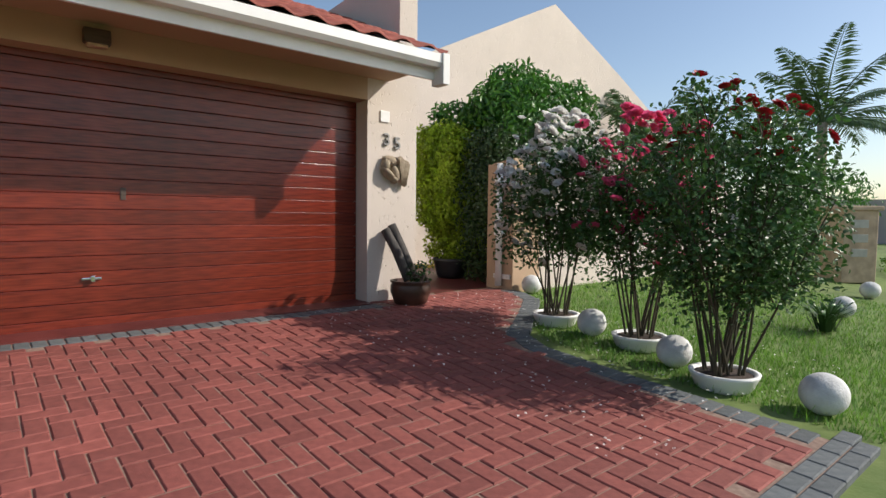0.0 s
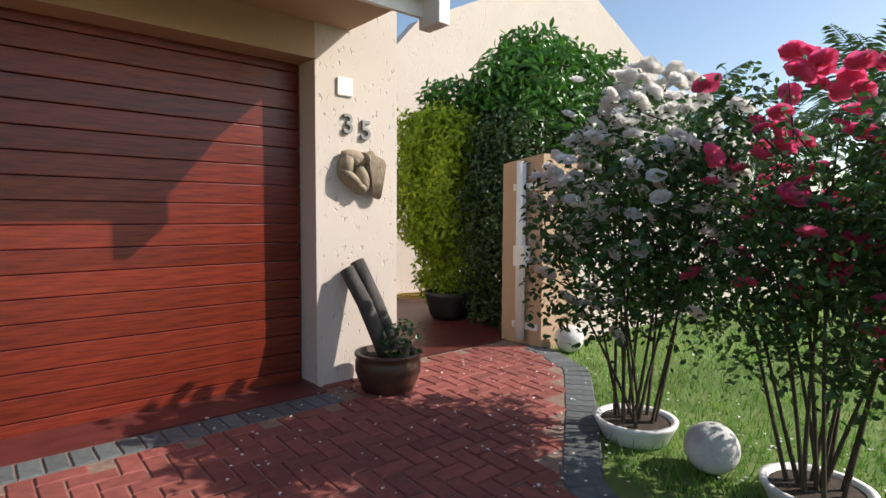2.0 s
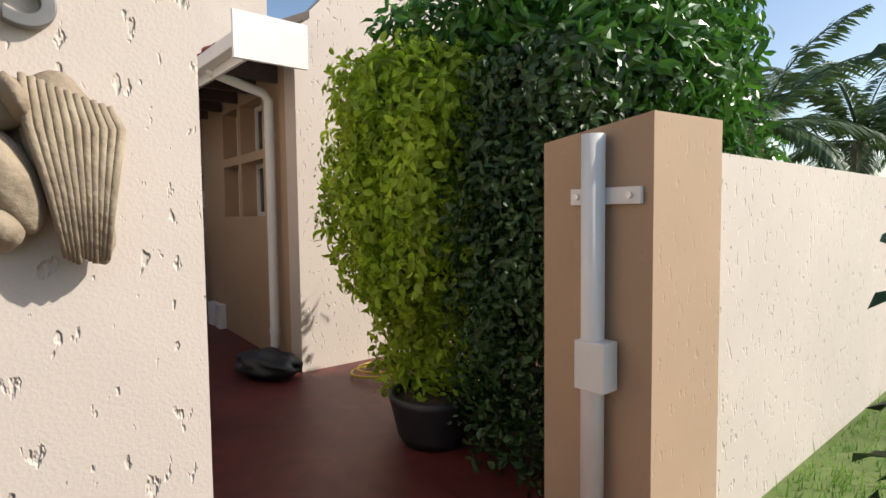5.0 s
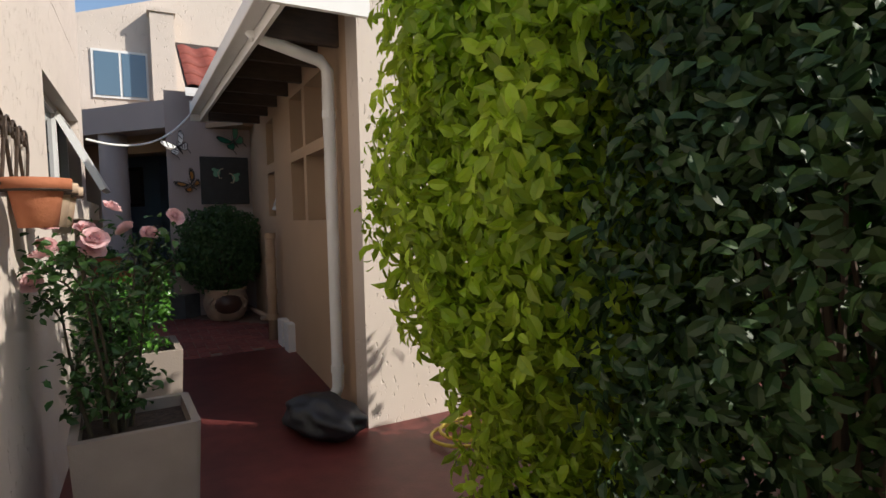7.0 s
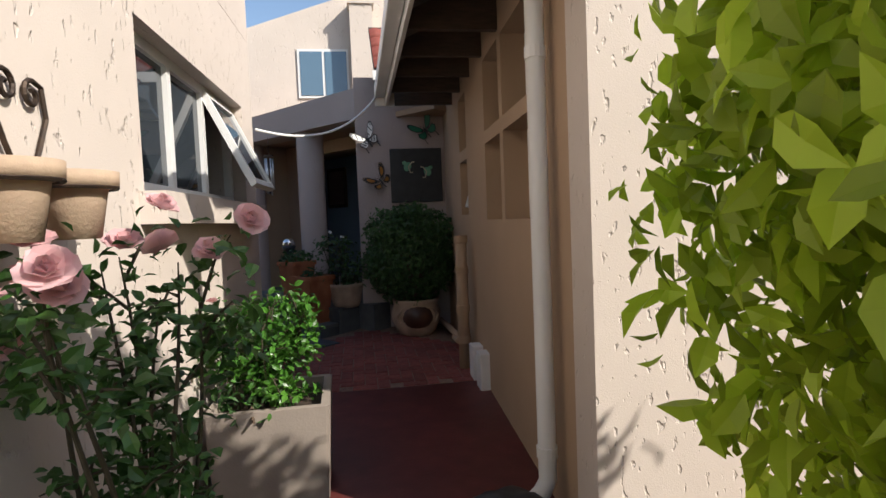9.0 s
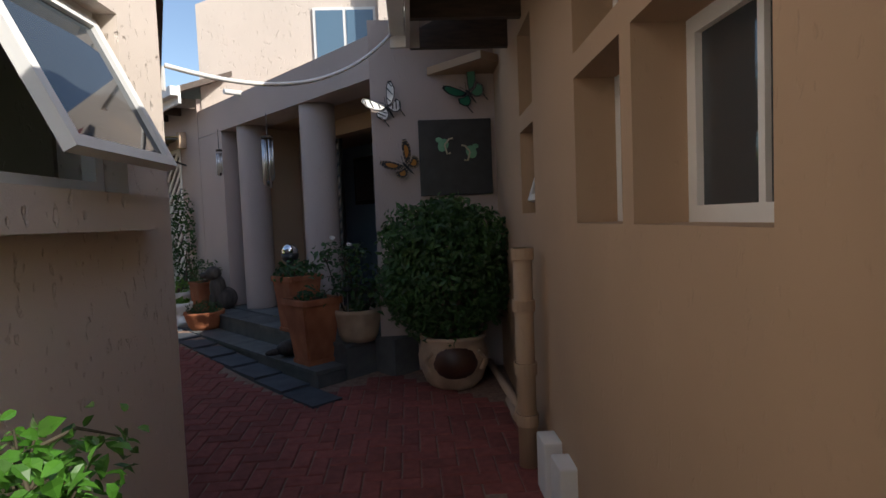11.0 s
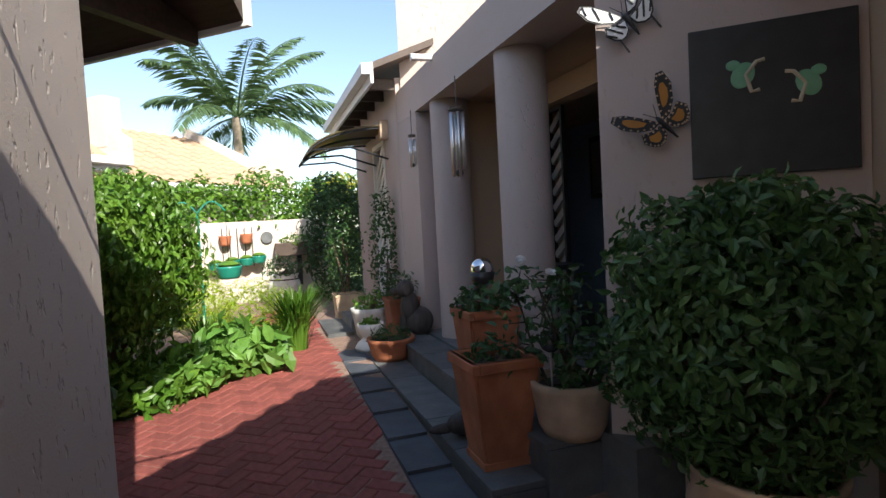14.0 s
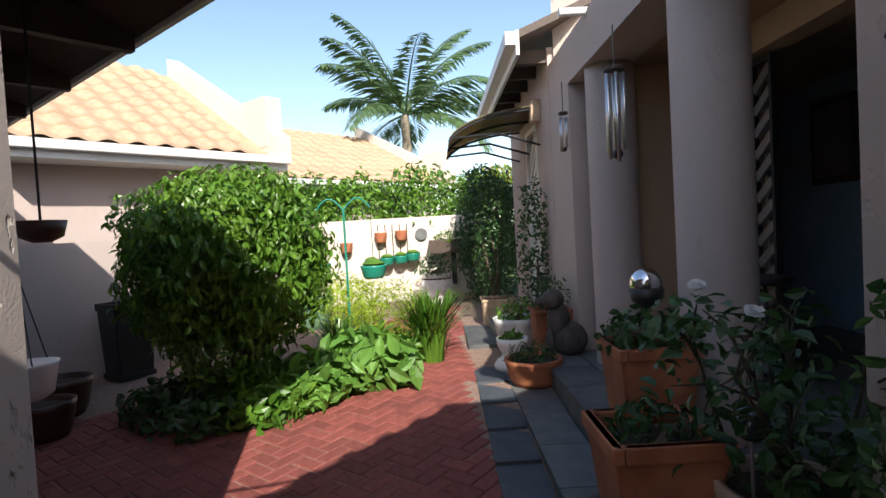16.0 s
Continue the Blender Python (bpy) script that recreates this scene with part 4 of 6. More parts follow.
def square_pot(name, label, at, w, h, material, rz=0, taper=0.75, rim=True, category="plant pot", group=""):
    pot = empty(name, label, category, at, rz, group=group)
    bm = bmesh.new()
    b, t = w * taper / 2, w / 2
    rings = [(b, 0), (t * 0.96, h), (t * 0.82, h), (t * 0.8, h * 0.88)]
    vs = [[bm.verts.new((sx * s, sy * s, z)) for sx, sy in ((-1, -1), (1, -1), (1, 1), (-1, 1))] for s, z in rings]
    for p, q in zip(vs, vs[1:]):
        for i in range(4):
            bm.faces.new((p[i], p[(i + 1) % 4], q[(i + 1) % 4], q[i]))
    bm.faces.new(vs[0]), bm.faces.new(vs[-1])
    bmesh.ops.bevel(bm, geom=[e for e in bm.edges if abs(e.verts[0].co.z - e.verts[1].co.z) > h * 0.3], offset=0.012, segments=2, affect="EDGES")
    part("body", bm, material, pot)
    if rim:
        part("rim", boxes((-t, -t, h * 0.9, t, -t * 0.8, h), (-t, t * 0.8, h * 0.9, t, t, h), (-t, -t * 0.8, h * 0.9, -t * 0.8, t * 0.8, h), (t * 0.8, -t * 0.8, h * 0.9, t, t * 0.8, h), bevel=0.008), material, pot)
        part("foot", boxes((-b * 1.1, -b * 1.1, 0, b * 1.1, b * 1.1, h * 0.07), bevel=0.006), material, pot)
    part("soil", boxes((-t * 0.8, -t * 0.8, h * 0.86, t * 0.8, t * 0.8, h * 0.9)), SOIL, pot)
    return pot


# ---- front garden ----
ROSES = [((4.24, 3.34), "tall rose bush in a white bowl, covered in white blooms", P_WHITE, 330, 0.056, 1.95, 0.58, 13, 9000),
         ((4.25, 2.46), "rose bush in a white bowl with deep pink blooms", P_PINK, 120, 0.062, 1.95, 0.54, 13, 7600),
         ((3.88, 1.6), "dense dark rose bush with red blooms in a white bowl", P_RED, 26, 0.052, 2.0, 0.62, 20, 11000)]
for i, ((x, y), label, petal, nb, br, h, r, st, lv) in enumerate(ROSES):
    z = ground_z(y)
    bowl("planter_bowl", "low white painted bowl sunk in the lawn edge", (x, y, z - 0.03), 0.215, 0.13, WHITE, group="white bowls")
    rose_bush(label, (x, y, z + 0.07), h - 0.07, r, petal, nb, br, 31 + i, st, lv, bottom=(0.34, 0.34, 0.26)[i], bloom_zone=((0.3, 0.3, 0.75)[i], 1.0), leaf_len=0.044)
for x, y, r in ((4.2, 2.9, 0.13), (4.02, 2.03, 0.13), (3.92, 1.02, 0.135), (5.36, 4.62, 0.125), (7.8, 1.9, 0.13), (9.9, 2.1, 0.13)):
    bm = bmesh.new()
    bmesh.ops.create_icosphere(bm, subdivisions=4, radius=r)
    for v in bm.verts:
        v.co *= 1 + 0.015 * noise.noise(v.co * 14)
        v.co.z *= 0.96
    b = part("stone_ball", bm, STONE, None, "", True)
    b.location = (x, y, ground_z(y) + r * 0.82)
    tagged(b, "chalky white stone ball resting on the lawn", "garden ornament", "stone balls")

lp = bowl("log_pot", "dark glazed round pot beside the garage pier", (3.5, 4.7, 0.0), 0.215, 0.27, GLAZE, profile=[(0.62, 0), (0.8, 0.12), (1.0, 0.55), (1.0, 0.8), (0.94, 0.9), (1.02, 0.94), (1.02, 1.0), (0.88, 1.0), (0.84, 0.8)])
for k, (dx, top, x1) in enumerate(((-0.03, 0.80, 3.35), (0.06, 0.85, 3.43))):
    bm = tube([(3.5 + dx, 4.7, 0.27), ((3.5 + dx + x1) / 2, 4.84, 0.58), (x1, 4.965, top)], [0.05, 0.052, 0.05], 14)
    tagged(part("wood_log", bm, LOG, None, "", True), "dark weathered wooden log leaning on the pier", "log", "leaning logs")
leafy("pot_plant", "small straggly plant in the dark pot", "plant", (3.55, 4.62, 0.26), [(130, (0, 0, 0.1), (0.16, 0.14, 0.12), 2)], 0.05, 0.03, L_DARK, 5, 4)

ub = empty("utility_box", "cream electricity meter kiosk on the lawn", "utility box", (11.8, 2.9, ground_z(2.9) - 0.02), 50)
part("body", boxes((-0.35, -0.3, 0, 0.35, 0.3, 1.25), bevel=0.02), TERRA_PALE, ub)
part("lid", boxes((-0.4, -0.35, 1.25, 0.4, 0.35, 1.33), bevel=0.02), TERRA_PALE, ub)
for z in (0.45, 0.7, 0.95):
    part("vent", boxes((-0.364, -0.12, z, -0.35, 0.15, z + 0.14), bevel=0.004), CONCRETE, ub)

leafy("hedge", "clipped yellow-green duranta hedge beside the passage", "hedge", (5.85, 6.15, 0.05), [(30000, (-0.02, 0.42, 1.52), (0.70, 0.5, 0.82), 6), (8000, (0.08, 0.42, 0.6), (0.54, 0.46, 0.58), 3.5), (1500, (-0.25, 0.4, 1.9), (0.5, 0.35, 0.36), 2)], 0.068, 0.037, L_HEDGE, 11, 9, droop=0.9)
leafy("shrub", "dense dark green small-leaved shrub beside the gate pier", "shrub", (5.95, 5.62, 0.02), [(10000, (-0.02, 0.1, 0.95), (0.64, 0.48, 0.98), 4), (5000, (0.08, 0.12, 1.85), (0.66, 0.5, 0.45), 3)], 0.055, 0.032, L_DEEP, 13, 9)
leafy("shrub", "tall glossy broad-leaved shrub rising over the hedge", "shrub", (6.7, 6.1, 0.0), [(5600, (0.1, -0.1, 2.4), (1.05, 0.75, 0.85), 2.4), (1300, (-0.55, -0.05, 2.5), (0.6, 0.5, 0.55), 2), (600, (-0.95, 0.5, 2.45), (0.42, 0.35, 0.3), 2), (800, (0.9, -0.3, 2.75), (0.5, 0.45, 0.5), 2), (500, (0.0, 0.1, 3.15), (0.5, 0.4, 0.28), 2), (2400, (-0.2, -0.55, 2.15), (0.9, 0.42, 0.55), 2), (4000, (0.6, -0.2, 1.2), (1.0, 0.75, 1.1), 3)], 0.13, 0.048, L_SHRUB, 12, 9, droop=0.8)
bowl("hedge_pot", "dark plastic pot under the hedge", (5.5, 6.35, 0.018), 0.26, 0.3, BLACK)
hose = [(6.0 + 0.24 * math.cos(a) + 0.01 * a, 7.75 + 0.2 * math.sin(a), 0.035 + 0.004 * a) for a in np.linspace(0, 13, 60)]
tagged(part("garden_hose", tube(hose, 0.011, 8), YELLOWHOSE, None, "", True), "coiled yellow garden hose on the floor", "hose")
bm = bmesh.new()
bmesh.ops.create_icosphere(bm, subdivisions=4, radius=1)
for v in bm.verts:
    v.co = Vector((v.co.x * 0.2, v.co.y * 0.34, v.co.z * 0.12)) * (1 + 0.25 * noise.noise(v.co * 2.2))
sack = part("rubble_sack", bm, BLACK, None, "", True)
sack.matrix_world = pose(5.3, 8.35, 0.12, 0, 0, 15)
tagged(sack, "lumpy black plastic sack under the downpipe", "sack")


# ---- passage: planters, window, pot rack ----
for y, w, h, tag in ((7.68, 0.5, 0.52, "taupe square planter holding pink roses"), (9.12, 0.58, 0.54, "taupe square planter holding a green rose bush")):
    square_pot("square_planter", tag, (4.25, y, 0.018), w, h, PLANTER, 1.5, 0.86, False, group="passage planters")
rose_bush("leggy rose bush with large blush pink blooms", (4.17, 7.66, 0.46), 1.02, 0.26, P_BLUSH, 11, 0.05, 51, 8, 1300, bottom=0.1, bloom_zone=(0.55, 1.0), leaf_len=0.046)
rose_bush("fresh green rose bush with no open blooms", (4.2, 9.1, 0.48), 0.64, 0.27, P_BLUSH, 1, 0.03, 53, 9, 1800, bottom=0.2, leaf=L_SHRUB, leaf_len=0.042)
leafy("pot_plant", "low orange-flowered plant in the planter", "plant", (4.15, 9.0, 0.46), [(160, (0, 0, 0.09), (0.2, 0.18, 0.1), 2)], 0.05, 0.022, L_DARK, 55, 3)

kw = empty("window_8", "kitchen window with white frame and one casement pushed open", "window", (side_x(9.4) - 0.16, (W0 + W1) / 2, WZ0), 1.5, kind="structure")
kw.matrix_world = pose(side_x(9.43) - 0.13, (W0 + W1) / 2, WZ0, 0, 0, -1.5)
h, d = (W1 - W0) / 2 - 0.01, WZ1 - WZ0
bars = [(0, -h, 0, 0.05, h, 0.05), (0, -h, d - 0.05, 0.05, h, d)]
for yy in (-h, -h * 0.36, h * 0.26, h - 0.05):
    bars.append((0, yy, 0.05, 0.05, yy + 0.05, d - 0.05))
part("window_frame", boxes(*bars), WHITE, kw)
for y0, y1 in ((-h + 0.05, -h * 0.36), (-h * 0.36 + 0.05, h * 0.26)):
    part("pane", boxes((0.02, y0, 0.05, 0.026, y1, d - 0.05)), WINGLASS, kw)
cs = part("casement", boxes((-0.02, 0, -0.60, 0.02, 0.04, 0), (-0.02, 0.56, -0.60, 0.02, 0.60, 0), (-0.02, 0.04, -0.04, 0.02, 0.56, 0), (-0.02, 0.04, -0.60, 0.02, 0.56, -0.56)), WHITE, kw, "open white casement")
cs.matrix_basis = pose(0.05, h * 0.26 + 0.02, d - 0.04, 0, -26, 0)
pn = part("pane", boxes((-0.004, 0.04, -0.56, 0.004, 0.56, -0.04)), WINGLASS, cs)
tagged(part("wall_kitchen", boxes((2.6, 8.0, 0, 2.7, 10.5, 2.6)), BLUEWALL), "plain wall of the kitchen inside", "wall", kind="structure")
tagged(part("window_sill", prism([(side_x(8.5), 8.5), (side_x(8.5) + 0.1, 8.5), (side_x(10.4) + 0.1, 10.4), (side_x(10.4), 10.4)], 1.42, 1.545), WALL), "cream plaster window sill", "sill", kind="structure")

rack = empty("pot_rack", "rust-brown wrought-iron wall rack with scrolled hearts", "rack", (side_x(7.6), 7.6, 0))
bm = tube([(0.02, -0.5, 1.53), (0.02, 0.36, 1.53)], 0.009, 8)
part("bar", bm, IRON, rack)
for yc in (-0.34, -0.07, 0.2):
    for sgn in (-1, 1):
        pts = [(0.02, yc + sgn * 0.02, 1.53), (0.02, yc + sgn * 0.07, 1.61), (0.02, yc + sgn * 0.115, 1.70), (0.02, yc + sgn * 0.10, 1.78), (0.02, yc + sgn * 0.06, 1.79)]
        pts += [(0.02, yc + sgn * (0.055 - 0.038 * math.sin(a) * (1 - a / 9)), 1.752 + 0.038 * math.cos(a) * (1 - a / 9)) for a in np.linspace(0.3, 6.5, 14)]
        part("scroll", tube(pts, 0.007, 6), IRON, rack)
    ring = [(0.115 + 0.1 * math.cos(a), yc + 0.02 + 0.1 * math.sin(a), 1.51) for a in np.linspace(0, math.tau, 25)]
    part("ring", tube(ring, 0.007, 6), IRON, rack)
    bowl("wall_pot", "small weathered terracotta pot hung in the rack", (side_x(7.6) + 0.115, 7.6 + yc + 0.02, 1.38), 0.088, 0.17, TERRA_PALE if yc > -0.3 else TERRA, profile=[(0.66, 0), (0.9, 0.72), (0.92, 0.76), (1.2, 0.78), (1.22, 1.0), (1.06, 1.0), (1.0, 0.75)], group="rack pots")
pts = []
for u in np.linspace(0, 1, 24):
    a, b = Vector((3.98, 10.62, 2.12)), Vector((4.93, 11.74, 2.6))
    pts.append(a.lerp(b, u) - Vector((0, 0, 0.22 * 4 * u * (1 - u) * (0.7 + 0.3 * u))))
tagged(part("cable", tube(pts, 0.011, 8), WHITE, None, "", True), "slack white cable strung across the passage", "cable")

# ---- sign wall ----
sg = empty("frog_picture", "dark square picture with two green frogs on the wall", "picture", (5.4, 12.755, 1.92))
part("board", boxes((-0.30, -0.03, -0.31, 0.30, 0, 0.31), bevel=0.004), BLACK, sg)
for cx, cz, s in ((-0.10, 0.10, 1), (0.13, 0.04, -1)):
    bm = bmesh.new()
    bmesh.ops.create_icosphere(bm, subdivisions=3, radius=1, matrix=Matrix.Translation((cx, -0.03, cz)) @ Matrix.Rotation(radians(28 * s), 4, "Y") @ Matrix.Diagonal((0.042, 0.005, 0.055, 1)))
    bmesh.ops.create_icosphere(bm, subdivisions=2, radius=1, matrix=Matrix.Translation((cx - 0.035 * s, -0.03, cz + 0.045)) @ Matrix.Diagonal((0.028, 0.005, 0.022, 1)))
    part("frog_body", bm, FROG, sg)
    for dx, dz in ((0.05, 0.05), (0.03, -0.07)):
        part("frog_leg", tube([(cx + 0.01 * s, -0.031, cz), (cx + dx * s, -0.032, cz + dz), (cx + (dx + 0.03) * s, -0.032, cz + dz + 0.005)], 0.008, 6), FROGLEG, sg)


FORE = ((0.03, 0.05), (0.2, 0.38), (0.48, 0.8), (0.7, 0.98), (0.84, 0.9), (0.78, 0.55), (0.55, 0.24), (0.26, 0.04))
HIND = ((0.03, 0.02), (0.3, 0.03), (0.56, 0.14), (0.66, -0.08), (0.55, -0.3), (0.4, -0.4), (0.26, -0.38), (0.1, -0.25))


def butterfly(label, at, size, tilt, wing, style):
    b = empty("metal_butterfly", label, "wall ornament", at, group="wall butterflies")
    b.matrix_world = Matrix.Translation(at) @ pose(0, 0, 0, 0, tilt, 0)
    part("body", tube([(0, -0.028, -0.5 * size), (0, -0.036, -0.1 * size), (0, -0.036, 0.1 * size), (0, -0.03, 0.22 * size)], [0.004, 0.010, 0.013, 0.006], 8), BLACK, b)
    for s in (-1, 1):
        part("antenna", tube([(0, -0.03, 0.2 * size), (s * 0.16 * size, -0.05, 0.5 * size)], 0.0022, 4), BLACK, b)
        for outline in (FORE, HIND):
            mid = (sum(x for x, z in outline) / 8, sum(z for x, z in outline) / 8)

            def place(x, z, lift):
                return Vector((s * size * x, -0.032 - 0.35 * x * size - lift, size * z))

            def sheet(points, lift):
                bm = bmesh.new()
                a = [bm.verts.new(place(x, z, lift)) for x, z in points]
                c = [bm.verts.new(v.co + Vector((0, 0.003, 0))) for v in a]
                bm.faces.new(a), bm.faces.new(c)
                for i in range(len(a)):
                    bm.faces.new((a[i], a[(i + 1) % len(a)], c[(i + 1) % len(a)], c[i]))
                return bm

            def shrunk(k, points=outline):
                return [(mid[0] + (x - mid[0]) * k, mid[1] + (z - mid[1]) * k) for x, z in points]
            w = part("wing", sheet(outline, 0), BLACK, b)
            k = {"striped": 0.84, "plain": 0.78, "spotted": 0.5}[style]
            part("wing_panel", sheet(shrunk(k), 0.004), wing, w)
            if outline is HIND and style != "spotted":
                part("tail", sheet([(0.42, -0.36), (0.46, -0.36), (0.47, -0.75), (0.42, -0.75)], 0.001), BLACK, w)
            if style == "striped":
                for j in range(5):
                    (x0, z0), (x1, z1) = shrunk(0.86)[j // 2 + 1], shrunk(0.86)[7 - j // 2]
                    u = 0.25 + 0.5 * (j % 2)
                    part("stripe", tube([place(x0, z0, 0.006), place(x0 + (x1 - x0) * (0.6 + 0.4 * u), z0 + (z1 - z0) * (0.6 + 0.4 * u) + 0.05 * u, 0.006)], 0.0055, 4), BLACK, w)
            if style == "spotted":
                rim = shrunk(0.86)
                for j in range(8):
                    for u in (0.0, 0.5):
                        x, z = (rim[j][c] * (1 - u) + rim[(j + 1) % 8][c] * u for c in (0, 1))
                        q = place(x, z, 0.003)
                        part("spot", boxes((q.x - 0.004, q.y - 0.002, q.z - 0.004, q.x + 0.004, q.y, q.z + 0.004)), TERRA_PALE, w)
    return b


butterfly("black and white striped metal butterfly on plaster", (4.86, 12.755, 2.33), 0.175, -33, WHITE, "striped")
butterfly("green and black metal butterfly on plaster", (5.53, 12.755, 2.43), 0.185, -38, BUTTER_G, "plain")
butterfly("orange and black metal butterfly on plaster", (4.99, 12.755, 1.86), 0.175, -42, BUTTER, "spotted")

bp = bowl("ceramic_pot", "large cream ceramic pot with a brown painted panel", (5.29, 12.36, 0.12), 0.27, 0.42, TERRA_PALE, profile=[(0.55, 0), (0.8, 0.15), (0.98, 0.45), (1.0, 0.65), (0.88, 0.88), (0.95, 0.94), (0.96, 1.0), (0.84, 1.0), (0.8, 0.85)])
bm = bmesh.new()
bmesh.ops.create_icosphere(bm, subdivisions=3, radius=1, matrix=Matrix.Translation((0, -0.16, 0.24)) @ Matrix.Diagonal((0.18, 0.13, 0.15, 1)))
part("panel", bm, GLAZE, bp, "brown glazed panel", True)
for s in (-1, 1):
    part("lug", tube([(s * 0.17, -0.2, 0.32), (s * 0.22, -0.19, 0.26), (s * 0.19, -0.2, 0.18)], 0.016, 8), TERRA_PALE, bp)
leafy("bush", "dense dark green bush in the ceramic pot", "bush", (5.27, 12.36, 0.5), [(7000, (0, 0.0, 0.47), (0.46, 0.38, 0.48), 2.3), (900, (-0.26, -0.05, 0.78), (0.24, 0.24, 0.26), 2), (900, (0.24, -0.08, 0.76), (0.22, 0.22, 0.24), 2), (700, (0.02, 0, 0.95), (0.24, 0.2, 0.14), 2), (700, (-0.34, 0, 0.45), (0.2, 0.22, 0.24), 2), (700, (0.32, 0, 0.42), (0.2, 0.22, 0.26), 2)], 0.058, 0.027, L_BUSH, 61, 8)
bowl("round_pot", "squat stoneware pot with small white flowers", (4.2, 9.85, 0.03), 0.17, 0.2, PLANTER)
leafy("pot_plant", "low leafy plant with tiny white flowers", "plant", (4.2, 9.85, 0.19), [(200, (0, 0, 0.07), (0.17, 0.17, 0.09), 2)], 0.06, 0.035, L_DARK, 63, 3)

# ---- porch pots ----
UZ = 0.28


def at_pf(a, o, z):
    p = pf(a, o, z)
    return (p.x, p.y, p.z)


RZ = math.degrees(math.atan2(E.y, E.x))
square_pot("terracotta_urn", "tall tapered square terracotta planter on the step", at_pf(0.36, 0.43, UZ - 0.005), 0.37, 0.54, TERRA, RZ, 0.62, group="terracotta urns")
square_pot("terracotta_urn", "tall tapered square terracotta planter by the column", at_pf(1.0, 0.2, UZ + 0.15), 0.35, 0.52, TERRA, RZ, 0.7, group="terracotta urns")
leafy("pot_plant", "sparse grey-green herbs in the urn", "plant", at_pf(0.36, 0.43, UZ + 0.46), [(170, (0, 0, 0.07), (0.14, 0.14, 0.09), 2)], 0.05, 0.02, L_DARK, 71, 3)
leafy("pot_plant", "leafy trailing green plant in the urn", "plant", at_pf(1.0, 0.2, UZ + 0.6), [(260, (0, 0, 0.09), (0.2, 0.19, 0.13), 2)], 0.055, 0.035, L_DARK, 72, 4)
bowl("glazed_pot", "round buff pot with a carved panel", at_pf(0.15, 0.12, UZ + 0.15), 0.19, 0.27, TERRA_PALE)
rose_bush("spindly rose with one cream bud in the buff pot", at_pf(0.15, 0.12, UZ + 0.35), 0.62, 0.32, P_WHITE, 2, 0.03, 73, 8, 520, bottom=0.1, leaf=L_DARK)
gl = empty("gazing_ball", "mirrored glass garden globe on a dark stake", "garden ornament", at_pf(1.38, 0.05, 0.44))
part("stake", tube([(0, 0, 0), (0, 0, 0.62)], 0.011, 8), BLACK, gl)
part("cup", lathe([(0.02, 0.58), (0.075, 0.63), (0.09, 0.69), (0.08, 0.69)], 20), BLACK, gl, smooth=True)
bm = bmesh.new()
bmesh.ops.create_icosphere(bm, subdivisions=4, radius=0.08, matrix=Matrix.Translation((0, 0, 0.715)))
part("globe", bm, CHROME, gl, smooth=True)
st = empty("solar_light", "small clear solar globe on a steel rod", "garden ornament", at_pf(0.1, 0.25, UZ + 0.36))
part("rod", tube([(0, 0, 0), (0, 0, 0.22)], 0.005, 6), PALEMETAL, st)
bm = bmesh.new()
bmesh.ops.create_icosphere(bm, subdivisions=3, radius=0.05, matrix=Matrix.Translation((0, 0, 0.26)))
part("globe", bm, WINGLASS, st, smooth=True)
# crouching lizard-like figure on the step edge
bm = bmesh.new()
for x, y, z, a, b, c in ((0, 0, 0.07, 0.07, 0.12, 0.07), (0, -0.11, 0.15, 0.05, 0.06, 0.05), (0.02, 0.13, 0.05, 0.03, 0.09, 0.03), (0.06, -0.05, 0.04, 0.03, 0.05, 0.04), (-0.06, -0.05, 0.04, 0.03, 0.05, 0.04)):
    bmesh.ops.create_icosphere(bm, subdivisions=3, radius=1, matrix=Matrix.Translation((x, y, z)) @ Matrix.Diagonal((a, b, c, 1)))
fg = part("stone_figure", bm, LOG, None, "", True)
fg.matrix_world = pose(*at_pf(0.72, 0.46, UZ), 0, 0, RZ)
tagged(fg, "small dark crouching animal figure on the step", "statue")
# seated dog statue, one plain mesh
bm = bmesh.new()
for x, y, z, a, b, c in ((0, 0.03, 0.14, 0.1, 0.14, 0.14), (0, -0.05, 0.27, 0.085, 0.095, 0.16), (0, -0.09, 0.45, 0.08, 0.09, 0.085), (0, -0.18, 0.43, 0.045, 0.06, 0.04), (0.06, -0.12, 0.1, 0.03, 0.035, 0.12), (-0.06, -0.12, 0.1, 0.03, 0.035, 0.12), (0.075, -0.07, 0.45, 0.02, 0.035, 0.06), (-0.075, -0.07, 0.45, 0.02, 0.035, 0.06)):
    bmesh.ops.create_icosphere(bm, subdivisions=3, radius=1, matrix=Matrix.Translation((x, y, z)) @ Matrix.Diagonal((a, b, c, 1)))
dog = part("dog_statue", bm, LOG, None, "", True)
dog.matrix_world = pose(*at_pf(2.95, 0.12, 0.43), 0, 0, RZ + 160)
tagged(dog, "dark cast seated dog statue on the porch step", "statue")
bowl("terracotta_bowl", "wide low terracotta bowl on the step", at_pf(2.75, 0.42, 0.28), 0.21, 0.2, TERRA)
leafy("pot_plant", "tufty low green plant in the bowl", "plant", at_pf(2.75, 0.42, 0.46), [(300, (0, 0, 0.05), (0.19, 0.19, 0.08), 2)], 0.07, 0.012, L_DARK, 81, 0)
